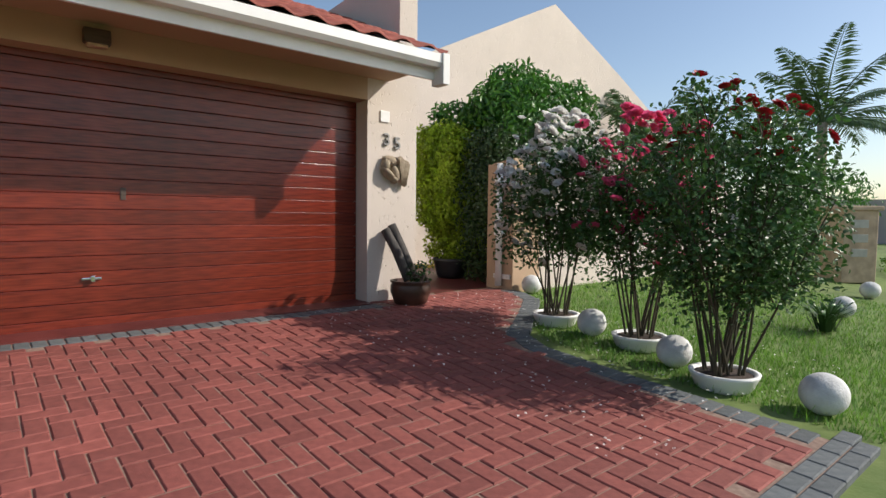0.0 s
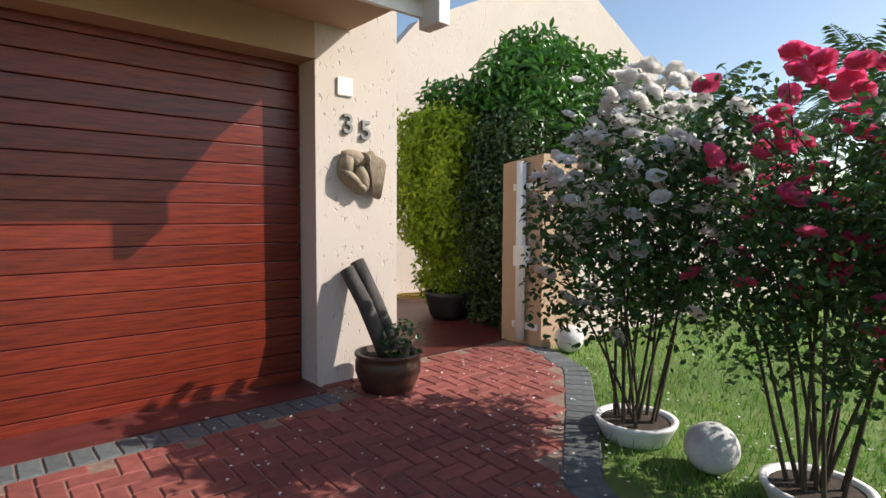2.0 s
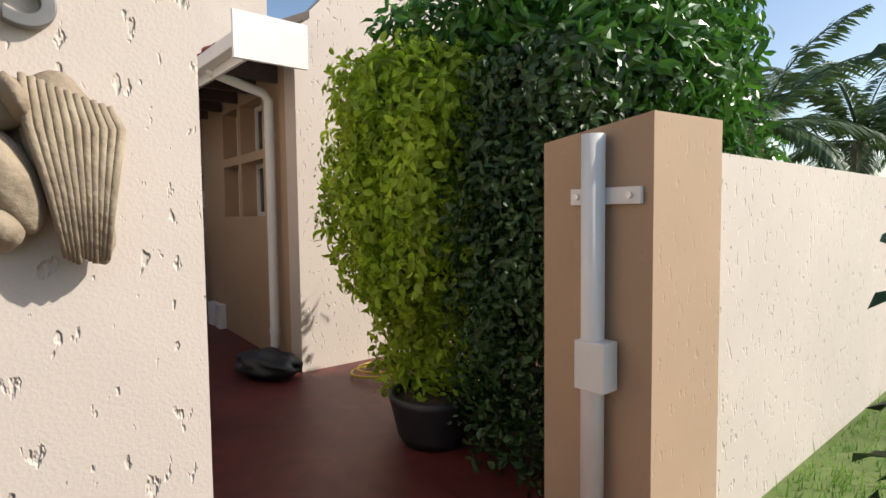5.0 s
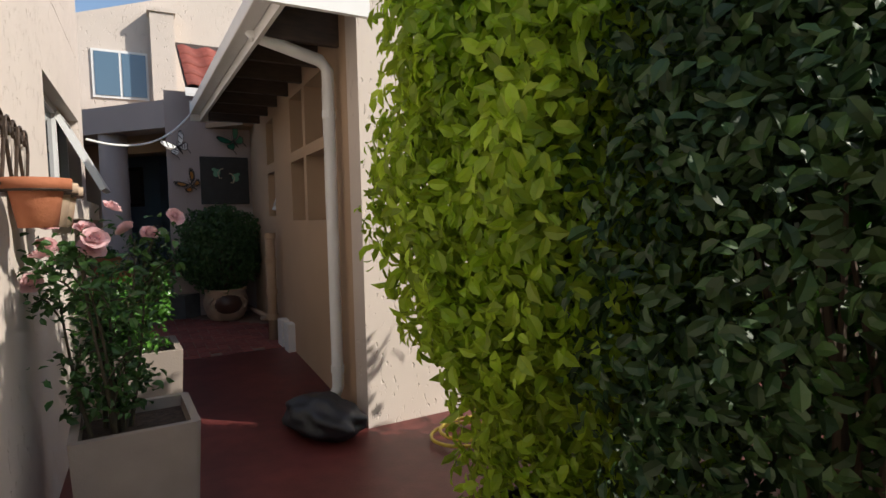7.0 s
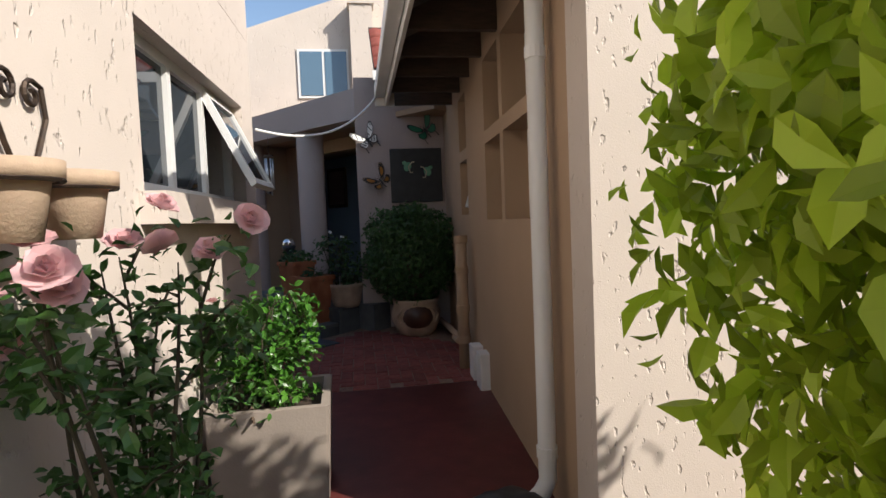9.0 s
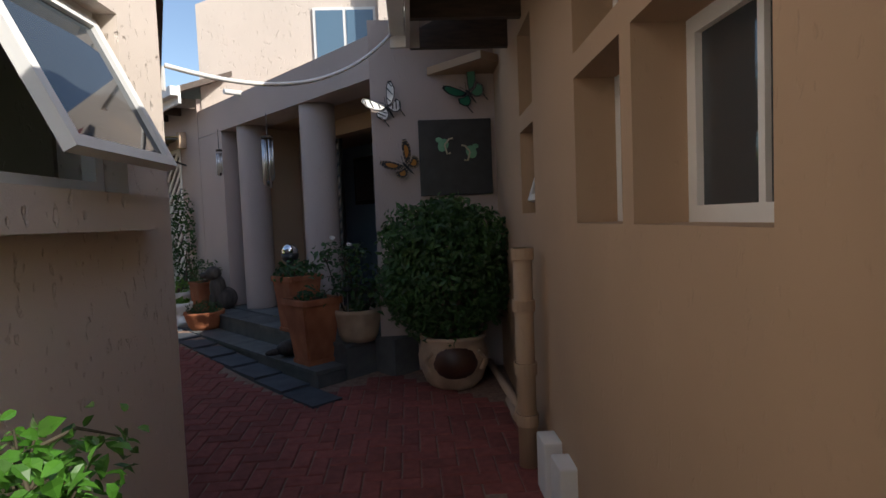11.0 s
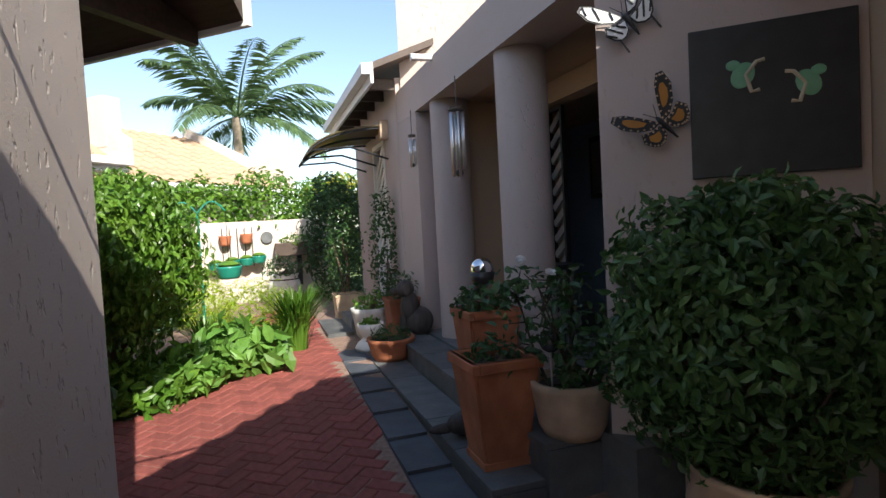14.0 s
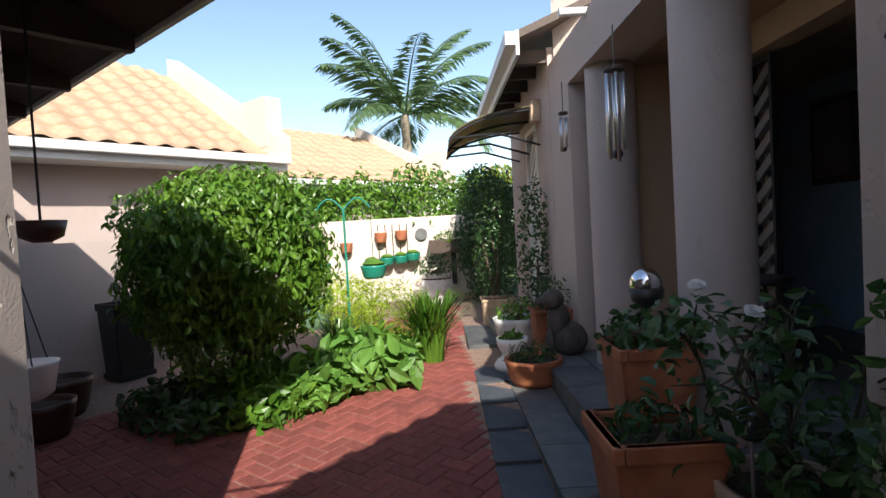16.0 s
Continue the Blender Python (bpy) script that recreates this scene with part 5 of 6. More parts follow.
sh = bowl("shell_planter", "white painted stone planter of stacked swirls", at_pf(3.2, 0.52, 0.28), 0.11, 0.27, WHITE, profile=[(1.35, 0), (1.45, 0.15), (1.2, 0.32), (0.95, 0.38), (0.75, 0.5), (0.95, 0.62), (1.15, 0.8), (1.2, 1.0), (1.05, 1.0), (0.95, 0.8)])
leafy("pot_plant", "small lime green succulent in the white planter", "plant", at_pf(3.2, 0.52, 0.52), [(120, (0, 0, 0.03), (0.1, 0.1, 0.05), 2)], 0.06, 0.03, L_FICUS, 82, 0)
bowl("white_urn", "pale rounded stone planter", at_pf(3.75, 0.4, 0.27), 0.2, 0.36, STONE, profile=[(0.6, 0), (0.85, 0.2), (0.95, 0.6), (1.05, 0.85), (1.12, 1.0), (0.98, 1.0), (0.92, 0.8)])
leafy("pot_plant", "orange and green flowering plant in the pale planter", "plant", at_pf(3.75, 0.4, 0.58), [(240, (0, 0, 0.1), (0.19, 0.19, 0.13), 2)], 0.06, 0.02, L_FICUS, 83, 3)
square_pot("terracotta_box", "dark red terracotta trough with flowers", at_pf(3.35, 0.15, 0.42), 0.34, 0.34, TERRA, RZ, 0.85, group="far pots")
leafy("pot_plant", "airy white-flowered plant in the trough", "plant", at_pf(3.35, 0.15, 0.72), [(280, (0, 0, 0.14), (0.19, 0.19, 0.18), 2)], 0.05, 0.016, L_DARK, 84, 4)
square_pot("terracotta_box", "pinkish terracotta box by the lattice door", at_pf(5.2, 0.42, 0.3), 0.4, 0.34, TERRA_PALE, RZ, 0.85, group="far pots")
leafy("climber", "leafy climber on the wall by the lattice door", "climber", at_pf(4.1, 0.14, 0.4), [(900, (0, 0, 0.75), (0.17, 0.17, 0.78), 2.6)], 0.05, 0.03, L_DARK, 85, 3)
leafy("climber", "dark climber beyond the lattice door", "climber", at_pf(5.4, 0.42, 0.55), [(900, (0, 0, 0.7), (0.26, 0.26, 0.85), 2.4)], 0.06, 0.03, L_DARK, 86, 3)


def chime(a, o, top, n, length, s=1.0):
    c = empty("wind_chime", "hanging wind chime with aluminium tubes", "wind chime", at_pf(a, o, 0))
    part("cord", tube([(0, 0, top), (0, 0, 2.585)], 0.004, 5), BLACK, c)
    part("disc", lathe([(0.06 * s, top - 0.03), (0.06 * s, top - 0.01)], 18), DARKWOOD, c)
    for i in range(n):
        x, y = 0.05 * s * math.cos(i * math.tau / n), 0.05 * s * math.sin(i * math.tau / n)
        part("chime_tube", tube([(x, y, top - 0.05), (x, y, top - 0.05 - length * (0.8 + 0.04 * i))], 0.011 * s, 10), PALEMETAL, c, smooth=True)
    bm = bmesh.new()
    bmesh.ops.create_icosphere(bm, subdivisions=3, radius=0.03 * s, matrix=Matrix.Translation((0, 0, top - length)))
    part("clapper", bm, BLACK, c)


chime(1.75, 0.04, 2.36, 6, 0.5)
chime(2.95, 0.06, 2.36, 4, 0.3, 0.6)
# dark stool in the porch
sl = empty("stool", "black metal stool standing in the porch", "stool", at_pf(1.75, -0.75, 0.455))
part("seat", lathe([(0.16, 0.62), (0.17, 0.64), (0.16, 0.66)], 20), BLACK, sl)
for k in range(4):
    a = k * math.tau / 4 + 0.4
    part("leg", tube([(0.09 * math.cos(a), 0.09 * math.sin(a), 0.62), (0.19 * math.cos(a), 0.19 * math.sin(a), 0)], 0.013, 6), BLACK, sl)
mr = empty("wall_mirror", "small framed mirror on the entrance wall", "mirror", at_pf(1.6, -4.44, 1.75), RZ + 90)
mr.matrix_world = Matrix.Translation(at_pf(3.25, -2.298, 2.05)) @ PORCH.to_3x3().to_4x4()
part("frame", boxes((-0.27, 0, -0.36, 0.27, 0.03, 0.36), bevel=0.01), DARKWOOD, mr)
part("glass", boxes((-0.21, 0.031, -0.3, 0.21, 0.036, 0.3)), CHROME, mr)

# ---- back garden ----
ficus = leafy("ficus_tree", "rounded weeping ficus with glossy green leaves", "tree", (0.68, 13.25, ground_z(13.3)), [(9000, (0, 0, 1.2), (0.8, 0.78, 0.66), 2.3), (1800, (0.42, 0.1, 1.0), (0.42, 0.45, 0.52), 2), (1800, (-0.4, -0.1, 0.95), (0.45, 0.45, 0.5), 2), (1500, (0.1, -0.45, 1.05), (0.45, 0.38, 0.5), 2), (1500, (0.1, 0.0, 1.6), (0.55, 0.5, 0.32), 2), (1200, (0.35, -0.35, 1.35), (0.4, 0.35, 0.4), 2), (1500, (0.1, -0.1, 0.55), (0.5, 0.45, 0.36), 2)], 0.075, 0.034, L_FICUS, 91, 8, droop=2.2)
part("trunk", tube([(0.12, -0.05, 0), (0.08, 0, 0.35), (0, 0.05, 0.8)], [0.06, 0.05, 0.04], 10), BARK, ficus)
bed = leafy("flower_bed", "mixed low green bedding plants along the path", "bedding plants", (0, 0, 0), [(420, (1.15 - 0.02 * i, 13.15 + 0.24 * i, ground_z(13.2 + 0.24 * i) + 0.12), (0.42, 0.3, 0.17 + 0.03 * (i % 3)), 2) for i in range(7)], 0.12, 0.055, L_FICUS, 92, 0, kind="stuff")
leafy("flower_bed", "dark shaded ground cover under the ficus", "bedding plants", (0, 0, 0), [(420, (0.6, 12.75 + 0.2 * i, 0.25), (0.65, 0.28, 0.2), 2) for i in range(4)], 0.11, 0.05, L_DARK, 93, 0, kind="stuff")
leafy("flower_bed", "feathery yellow-green plants before the back wall", "bedding plants", (0, 0, 0), [(500, tuple(pf(5.3 + 0.4 * i, 2.2 + 0.25 * (i % 2), 0.62)), (0.36, 0.36, 0.34), 2) for i in range(4)], 0.1, 0.012, L_HEDGE, 94, 0, kind="stuff")


def grass_clump(label, at, n, height, spread, material, seed):
    rng = rng_of(seed)
    vs, fs = [], []
    for i in range(n):
        a, l = rng.uniform(0, math.tau), height * rng.uniform(0.6, 1.1)
        lean = spread * rng.uniform(0.1, 1.0)
        d = np.array((math.cos(a), math.sin(a), 0))
        s = np.array((-math.sin(a), math.cos(a), 0)) * 0.009
        base = d * rng.uniform(0, 0.1)
        k = len(vs)
        for u, w in ((0, 1), (0.5, 1), (0.85, 0.7)):
            p = base + d * lean * u * u + np.array((0, 0, l * (u - 0.25 * u * u * u)))
            vs += [tuple(p - s * w), tuple(p + s * w)]
        vs.append(tuple(base + d * lean * 1.15 + np.array((0, 0, l * 0.72))))
        fs += [(k, k + 1, k + 3, k + 2), (k + 2, k + 3, k + 5, k + 4), (k + 4, k + 5, k + 6)]
    me = bpy.data.meshes.new("grass_clump")
    me.from_pydata(vs, [], fs)
    me.materials.append(material)
    ob = new("grass_clump", me)
    ob.location = at
    return tagged(ob, label, "grass clump")


leafy("broad_leaf_plant", "broad-leaved green plant in the sunny bed", "bedding plant", (1.4, 14.0, 0.24), [(260, (0, 0, 0.22), (0.4, 0.42, 0.22), 2)], 0.2, 0.1, L_BROAD, 110, 0)
leafy("broad_leaf_plant", "broad-leaved green plant by the path edge", "bedding plant", (1.2, 13.5, 0.2), [(240, (0, 0, 0.15), (0.4, 0.36, 0.16), 2)], 0.17, 0.085, L_BROAD, 111, 0)
leafy("feathery_plant", "yellow-green feathery plant in the bed", "bedding plant", (0.9, 14.8, 0.26), [(1500, (0, 0, 0.38), (0.42, 0.42, 0.38), 2)], 0.1, 0.01, L_HEDGE, 112, 0)
grass_clump("arching strappy green clump beside the brick path", (1.45, 14.75, 0.27), 300, 0.85, 0.45, L_FICUS, 96)
grass_clump("strappy green clump in the bed", (0.7, 14.3, 0.26), 160, 0.6, 0.36, L_FICUS, 97)
leafy("back_hedge", "tall mixed green hedge behind the back wall", "hedge", (0, 0, 0), [(3600, tuple(pf(8.85, 0.2 + 1.15 * i, 1.55)), (0.8, 0.85, 1.0 + 0.12 * (i % 2)), 3) for i in range(5)], 0.11, 0.05, L_FICUS, 98, 0)
leafy("back_shrub", "bright yellow-green shrub top over the wall", "shrub", (0, 0, 0), [(1800, tuple(pf(9.6, -0.2, 2.2)), (0.9, 0.8, 0.45), 2)], 0.1, 0.05, L_YELLOW, 99, 0)
leafy("back_shrub", "dark shrub at the corner of the house", "shrub", (0, 0, 0), [(3400, tuple(pf(7.2, 0.25, 1.35)), (0.55, 0.5, 1.05), 3)], 0.09, 0.04, L_DARK, 100, 0)


def hanging_pot(a, o, z, r=0.13):
    p = bowl("hanging_pot", "green plastic hanging pot with plants", at_pf(a, o, z), r, r * 1.05, GREENPOT, group="green pots")
    part("plant", lathe([(r * 0.7, r), (r * 0.95, r * 1.2), (r * 0.4, r * 1.5)], 10), L_FICUS, p)
    return p


stand = empty("plant_stand", "green metal hanging-basket stand in the bed", "plant stand", at_pf(5.2, 2.2, 0.28))
bm = tube([(0, 0, 0), (0, 0, 1.5)], 0.014, 8)
part("pole", bm, GREENPOT, stand)
for s in (-1, 1):
    arm = [(s * 0.32 * (u / 1.5) * N.x, s * 0.32 * (u / 1.5) * N.y, 1.5 + 0.14 * math.sin(u * 2)) for u in np.linspace(0, 1.5, 8)]
    part("arm", tube(arm, 0.01, 6), GREENPOT, stand)
    part("chain", tube([(s * 0.32 * N.x, s * 0.32 * N.y, 1.52), (s * 0.32 * N.x, s * 0.32 * N.y, 0.88)], 0.004, 4), BLACK, stand)
hanging_pot(5.2, 1.88, 0.95, 0.15)
hanging_pot(5.2, 2.52, 1.02, 0.13)
for o, z in ((2.21, 0.92), (1.95, 0.95), (1.72, 0.97), (1.52, 1.0)):
    hanging_pot(7.72, o, z, 0.12)
tr = empty("wall_trellis", "thin iron rack on the back wall holding pots", "rack", at_pf(7.85, 1.85, 0))
for k in range(5):
    part("rod", tube([(N.x * 0.12 * (k - 2), N.y * 0.12 * (k - 2), 0.95), (N.x * 0.12 * (k - 2), N.y * 0.12 * (k - 2), 1.62)], 0.007, 5), IRON, tr)
for o, z in ((2.04, 1.32), (1.7, 1.34), (2.62, 1.18)):
    bowl("wall_pot", "small terracotta pot on the back wall", at_pf(7.8, o, z), 0.1, 0.17, TERRA, group="back wall pots")
wpl = empty("wall_plaque", "round blue-grey plaque on the back wall", "plaque", at_pf(7.89, 1.37, 1.43))
bm = tube([(0, 0, 0), tuple(E * -0.04)], 0.1, 24)
part("disc", bm, SLATE, wpl)
wb = empty("wall_trough", "brown trough of red flowers bracketed to the wall", "planter", at_pf(7.72, 0.85, 1.12), RZ)
part("body", boxes((-0.14, -0.4, -0.02, 0.15, 0.4, 0.2), bevel=0.01), DARKWOOD, wb)
part("bracket", boxes((0.1, -0.04, -0.55, 0.16, 0.04, -0.02)), BLACK, wb)
leafy("pot_plant", "red-flowered plant in the wall trough", "plant", at_pf(7.72, 0.85, 1.3), [(240, (0, 0, 0.06), (0.32, 0.3, 0.11), 2)], 0.06, 0.03, L_FICUS, 103, 0)
bowl("white_urn", "large round white jar by the path end", at_pf(7.2, 1.15, 0.3), 0.26, 0.52, STONE, profile=[(0.6, 0), (0.85, 0.15), (1.0, 0.5), (0.95, 0.75), (0.82, 0.9), (0.92, 1.0), (0.8, 1.0), (0.75, 0.85)])
leafy("pot_plant", "pale grey-green plant with white flowers", "plant", at_pf(7.2, 1.15, 0.8), [(320, (0, 0, 0.12), (0.34, 0.34, 0.2), 2)], 0.08, 0.035, L_PALM, 104, 3)
bowl("green_pot", "large green glazed garden pot", at_pf(5.8, 2.75, 0.28), 0.24, 0.42, mat("green_glaze", (0.10, 0.20, 0.13), (0.15, 0.26, 0.17), 6, 0.3))
for k in range(4):
    part_ob = part("edging_block", box(bmesh.new(), -0.09, -0.05, 0, 0.09, 0.05, 0.12, 0.008), TERRA_PALE)
    part_ob.matrix_world = Matrix.Translation(at_pf(7.75, 0.95 - 0.2 * k, 0.3)) @ pose(0, 0, 0, 0, 0, RZ + 90)
    tagged(part_ob, "pale edging block at the foot of the wall", "edging", "edging blocks")
hb = empty("hanging_basket", "dark glazed hanging bowl under the eaves", "hanging basket", (2.35, 11.6, 0))
part("bowl", lathe([(0.03, 1.52), (0.07, 1.54), (0.085, 1.6), (0.07, 1.6)], 20), GLAZE, hb, smooth=True)
part("chain", tube([(0, 0, 1.6), (0, 0, 2.48)], 0.005, 5), BLACK, hb)


hw = empty("hanging_basket", "white plastic hanging bowl under the eaves", "hanging basket", (2.2, 11.55, 0))
part("bowl", lathe([(0.06, 0.92), (0.09, 0.94), (0.11, 1.05), (0.115, 1.06), (0.1, 1.06)], 20), WHITE, hw, smooth=True)
for k in range(3):
    a = k * math.tau / 3
    part("cord", tube([(0.1 * math.cos(a), 0.1 * math.sin(a), 1.06), (0, 0, 1.4), (0, 0, 2.5)], 0.003, 4), BLACK, hw)
square_pot("tall_planter", "tall black tapered planter beside the boundary wall", (-1.2, 13.15, ground_z(13.15) + 0.02), 0.4, 0.75, BLACK, 5, 0.8)
for k, (x, y, r, h) in enumerate(((-0.5, 12.35, 0.24, 0.3), (0.0, 12.12, 0.2, 0.26), (-0.85, 12.2, 0.22, 0.42))):
    bowl("round_pot", "dark brown clay pot in the shaded corner", (x, y, ground_z(y) + 0.02), r, h, GLAZE, group="shaded pots")

# ---- palms ----
def palm(label, at, trunk_h, frond, n, seed, leaf_w=0.07, thick=0.16):
    """Feather palm: a ringed trunk and arching fronds, each a tapered rib with two rows of hanging leaflets."""
    rng = rng_of(seed)
    p = empty("palm_tree", label, "palm tree", at)
    zs = [trunk_h * i / 14 for i in range(15)]
    part("trunk", tube([(0.04 * math.sin(z), 0, z) for z in zs], [thick * (1.15 - 0.4 * z / trunk_h) * (1.06 if i % 2 else 0.97) for i, z in enumerate(zs)], 12), TRUNK, p, smooth=True)
    lifts = rng.permutation(n)
    for i in range(n):
        a, up = i * 2.4 + float(rng.uniform(-0.2, 0.2)), -0.15 + 1.55 * float(lifts[i]) / n
        l = frond * float(rng.uniform(0.85, 1.1))
        d = Vector((math.cos(a), math.sin(a), 0))
        side = Vector((-d.y, d.x, 0))
        pts, q, ang = [], Vector((0, 0, trunk_h)), up
        for k in range(13):
            pts.append(q.copy())
            q = q + (d * math.cos(ang) + Vector((0, 0, math.sin(ang)))) * (l / 12)
            ang -= 0.035 + 0.011 * k * (0.6 + 0.4 * math.cos(up))
        f = part("frond", tube(pts, [0.035 * frond / 3 * (1 - 0.07 * k) for k in range(13)], 5), L_PALM, p)
        vs, fs = [], []
        for j in range(54):
            u = 0.1 + 0.9 * j / 54
            k = min(11, int(u * 12))
            o = pts[k].lerp(pts[k + 1], u * 12 - k)
            t = (pts[k + 1] - pts[k]).normalized()
            ll = frond * 0.25 * math.sin(math.pi * min(1, 0.2 + 0.72 * u)) * float(rng.uniform(0.85, 1.1))
            for sgn in (-1, 1):
                e = o + (side * sgn * 0.8 + t * 0.75 + Vector((0, 0, -0.35 + rng.uniform(-0.2, 0.2)))).normalized() * ll + Vector((0, 0, -0.15 * ll))
                b = len(vs)
                m = o.lerp(e, 0.5) + Vector((0, 0, 0.07 * ll))
                vs += [tuple(o), tuple(m + t * leaf_w * 0.5), tuple(m - t * leaf_w * 0.5), tuple(e)]
                fs += [(b, b + 1, b + 2), (b + 1, b + 3, b + 2)]
        me = bpy.data.meshes.new("frond_blade")
        me.from_pydata(vs, [], fs)
        me.materials.append(L_PALM)
        new("frond_blade", me).parent = f
    return p


palm("tall feathery palm beyond the back hedge", (-6.85, 23.46, 0.3), 4.75, 3.5, 17, 201, 0.09)
palm("arching palm beyond the lawn", (18.3, 5.2, -0.3), 4.0, 2.7, 16, 202, 0.06)
palm("young palm by the gable", (12.2, 7.1, -0.1), 2.75, 1.9, 18, 203, 0.05)
palm("yellowing palm by the gable", (14.6, 6.4, -0.1), 2.6, 1.9, 18, 204, 0.05)
leafy("distant_bush", "rounded green bush at the end of the lawn", "bush", (16.0, 4.6, -0.2), [(2600, (0, 0, 1.5), (1.3, 1.2, 1.1), 2)], 0.14, 0.05, L_SHRUB, 205, 5)
leafy("distant_bush", "low shrubs beyond the kiosk", "bush", (15.0, 2.0, -0.2), [(900, (0, 0, 0.35), (1.6, 1.0, 0.45), 2)], 0.12, 0.05, L_FICUS, 206, 0)
grass_clump("strappy clump in the lawn", (6.6, 1.75, -0.17), 120, 0.4, 0.4, L_DARK, 207)

# ---- lawn blades ----
rng = rng_of(300)
cand = np.c_[rng.uniform(3.5, 9.5, 60000), rng.uniform(0.66, 4.8, 60000)]
edge = np.interp(cand[:, 1], [0.9, 2.9, 3.3, 3.8, 4.3, 4.8], [3.68, 3.68, 3.85, 4.5, 5.1, 5.3])
near = rng.uniform(0, 1, 60000) < np.clip(2.6 / (np.hypot(cand[:, 0] - 2.5, cand[:, 1] - 1.0) + 0.3), 0.25, 1)
cand = cand[(cand[:, 0] > edge) & near]
n = len(cand)
base = np.c_[cand, np.interp(cand[:, 1], [0, 2, 3.2, 4.6, 9], [-0.27, -0.16, -0.07, 0, 0]) - 0.022]
a = rng.uniform(0, math.tau, n)
hgt = rng.uniform(0.025, 0.06, n) * (1 + 1.2 * (rng.uniform(0, 1, n) > 0.9))
w = np.c_[np.cos(a), np.sin(a), 0 * a] * 0.004
tip = base + np.c_[np.cos(a + 1.3) * hgt * 0.6, np.sin(a + 1.3) * hgt * 0.6, hgt]
v = np.stack([base - w, base + w, tip], 1).reshape(-1, 3)
me = bpy.data.meshes.new("grass")
me.from_pydata(v.tolist(), [], np.arange(3 * n).reshape(-1, 3).tolist())
me.materials.append(GRASS)
tagged(new("grass", me), "short lawn grass with longer tufts at the edge", "grass", kind="stuff")
# fallen petals and leaf litter
lit = np.c_[rng.uniform(2.2, 5.2, 420), rng.uniform(1.2, 4.9, 420)]
lz = np.array([ground_z(y) for y in lit[:, 1]]) + 0.034
me = leaf_mesh("fallen_petals", np.c_[lit, lz], np.tile((0, 0, 1.0), (420, 1)), 0.022, 0.016, P_WHITE, rng, 0, 0.1)
tagged(new("fallen_petals", me), "scattered pale fallen petals on the bricks", "petals", kind="stuff")

# ---- brick pavers ----
BW, BL2 = 0.1, 0.2


def brick_mesh(name, sx, sy, material):
    """Paver with a worn top edge; its top stands at z = 0."""
    bm = bmesh.new()
    g, c = 0.003, 0.007
    rings = [[bm.verts.new((x, y, z)) for x, y in ((e, e), (sx - e, e), (sx - e, sy - e), (e, sy - e))] for e, z in ((g, -0.045), (g, -0.006), (g + c, 0.0))]
    for p, q in zip(rings, rings[1:]):
        for i in range(4):
            bm.faces.new((p[i], p[(i + 1) % 4], q[(i + 1) % 4], q[i]))
    bm.faces.new(rings[-1])
    return mesh_of(name, bm, material)


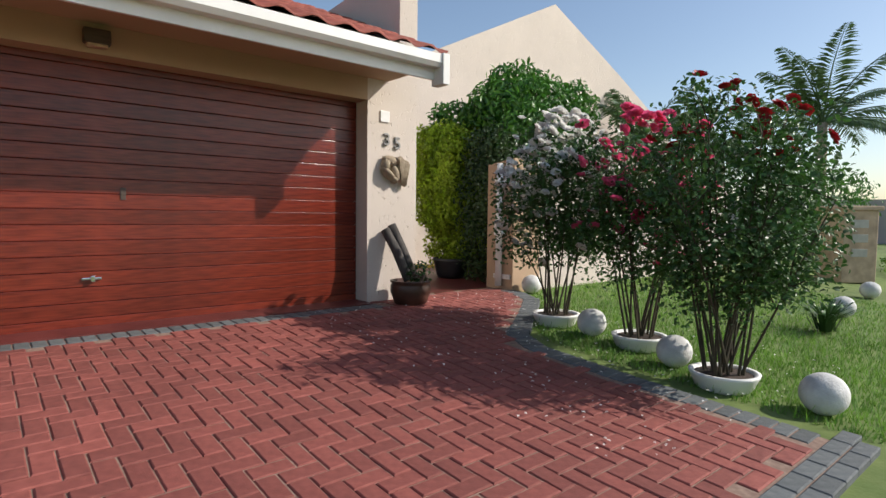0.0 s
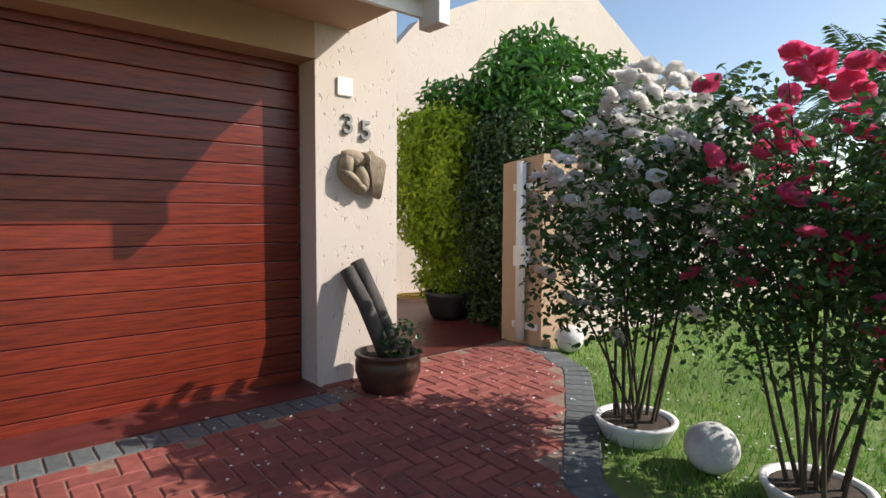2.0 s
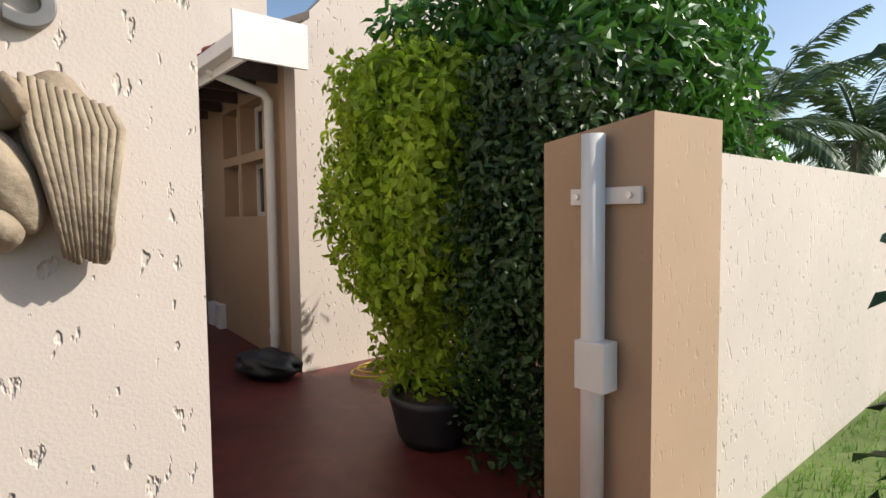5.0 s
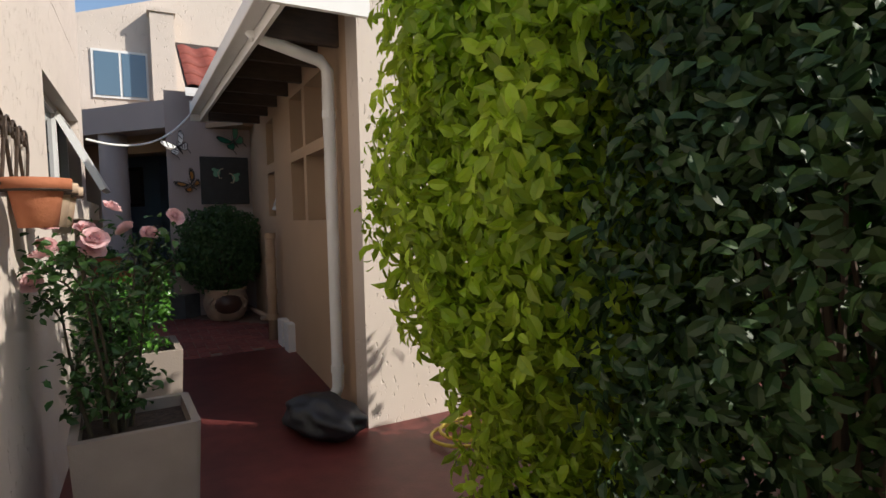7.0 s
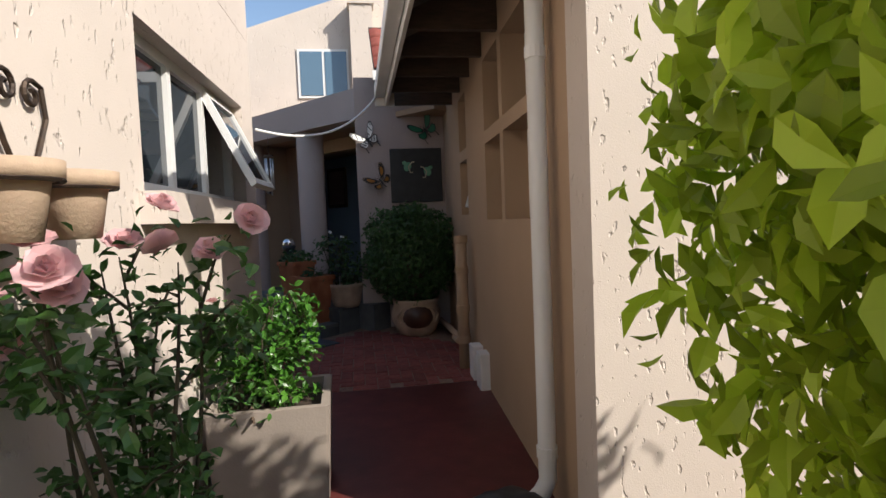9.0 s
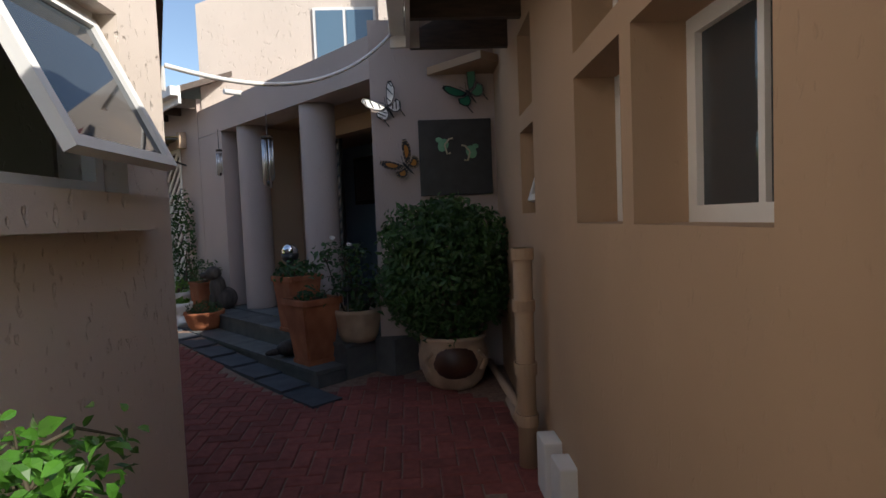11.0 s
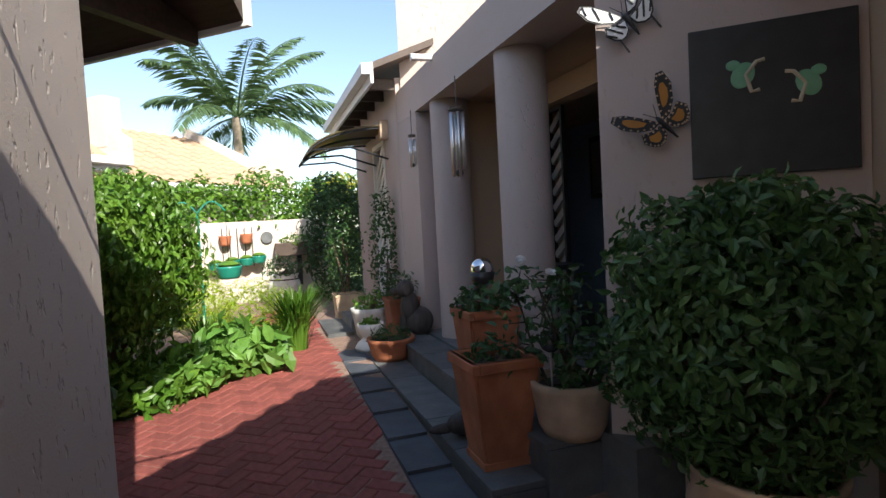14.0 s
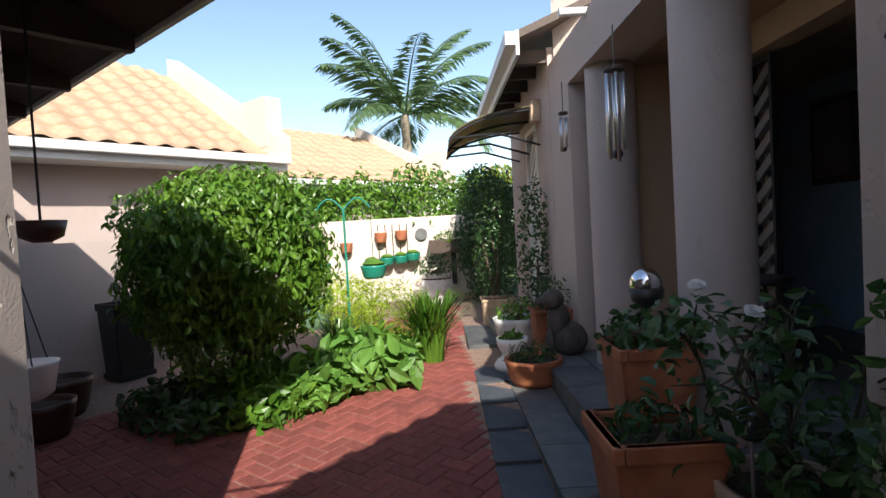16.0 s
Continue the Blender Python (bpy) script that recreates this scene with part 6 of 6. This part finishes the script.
def herringbone(parent, inside, x0, x1, y0, y1, pick, seed, top=0.022):
    """Herringbone field: pavers inside pick() are parts, the rest one joined field."""
    rng = rng_of(seed)
    kinds = (brick_mesh("brick", BL2, BW, PAVER), brick_mesh("brick", BW, BL2, PAVER))
    spots = []
    for i in range(int((y0 - y1) / BW) - int((x1 - x0) / BW) - 4, int((x1 - x0) / BW) + int((y1 - y0) / BW) + 4):
        for j in range(-80, 160):
            for k, (cx, cy) in enumerate(((i + 2 * j, -i + 2 * j), (i + 2 * j + 2, -i + 2 * j))):
                x, y = x0 + cx * BW, y0 + cy * BW
                mx, my = x + (BL2, BW)[k] / 2, y + (BW, BL2)[k] / 2
                if x0 < mx < x1 and y0 < my < y1 and inside(mx, my):
                    spots.append((x, y, mx, my, k))
    spots.sort(key=lambda s: pick(s[2], s[3]))
    vs, fs = [], []
    for n, (x, y, mx, my, k) in enumerate(spots):
        z = ground_z(my) + top - rng.uniform(0, 0.004)
        tilt = math.degrees(math.atan((ground_z(my + 0.1) - ground_z(my - 0.1)) / 0.2))
        m = pose(x, y, z - (my - y) * math.tan(radians(tilt)), tilt + rng.normal(0, 0.35), rng.normal(0, 0.35), rng.normal(0, 0.4))
        if n < 300:
            o = new("brick", kinds[k])
            o.parent = parent
            o.matrix_basis = m
        else:
            b = len(vs)
            vs += [tuple(m @ v.co) for v in kinds[k].vertices]
            fs += [tuple(b + i for i in p.vertices) for p in kinds[k].polygons]
    me = bpy.data.meshes.new("brick_field")
    me.from_pydata(vs, [], fs)
    me.materials.append(PAVER_STUFF)
    f = new("brick_field", me)
    f.parent = parent
    tagged(f, kind="stuff")


def drive_ok(x, y):
    return x < drive_right(y) - 0.17 and y < 4.78 - (0.12 if x < 3.3 else -0.35) and not (x > 3.1 and y < 0.0)


herringbone(driveway, drive_ok, -3.1, 5.2, 0.86, 5.15, lambda x, y: math.hypot(x - 1.6, y - 2.2), 401)


def patio_ok(x, y):
    p = Vector((x, y, 0)) - O
    a, o = p.dot(E), p.dot(N)
    return (o > 0.88 or a < -0.1) and x > -0.2 - 0.3 * (y > 15) and a < 7.8 and y < 17.5 and x < 5.7 and (x > 1.3 or y < 12.9 or o < 2.1) and y < 12.74 + (4.7 - x)


herringbone(patio, patio_ok, -1.4, 5.7, 10.62, 17.5, lambda x, y: math.hypot(x - 2.9, y - 12.6), 402)
gb = brick_mesh("grey_brick", 0.1, 0.2, GREYPAVER)
gb2 = brick_mesh("grey_brick", 0.2, 0.1, GREYPAVER)
for i in range(62):
    o = new("grey_brick", gb)
    o.parent = driveway
    o.matrix_basis = pose(-3.1 + 0.101 * i, 4.68, ground_z(4.78) + 0.02, 0.5, 0, random.uniform(-0.5, 0.5))
y = 0.9
while y < 4.85:
    x = drive_right(y + 0.05) - 0.16
    slope = (drive_right(y + 0.15) - drive_right(y - 0.05)) / 0.2
    ang = -math.degrees(math.atan(slope))
    o = new("grey_brick", gb2)
    o.parent = driveway
    o.matrix_basis = pose(x, y, ground_z(y) + 0.018, math.degrees(math.atan((ground_z(y + 0.1) - ground_z(y)) / 0.1)), 0, ang)
    y += 0.101 * math.cos(radians(ang))
for i in range(33):
    for r in range(2):
        o = new("grey_brick", gb2)
        o.parent = driveway
        o.matrix_basis = pose(-3.1 + 0.201 * i + 0.1 * r, 0.65 + 0.101 * r, ground_z(0.7) + 0.018 + 0.0055 * r, 3, 0, 0)
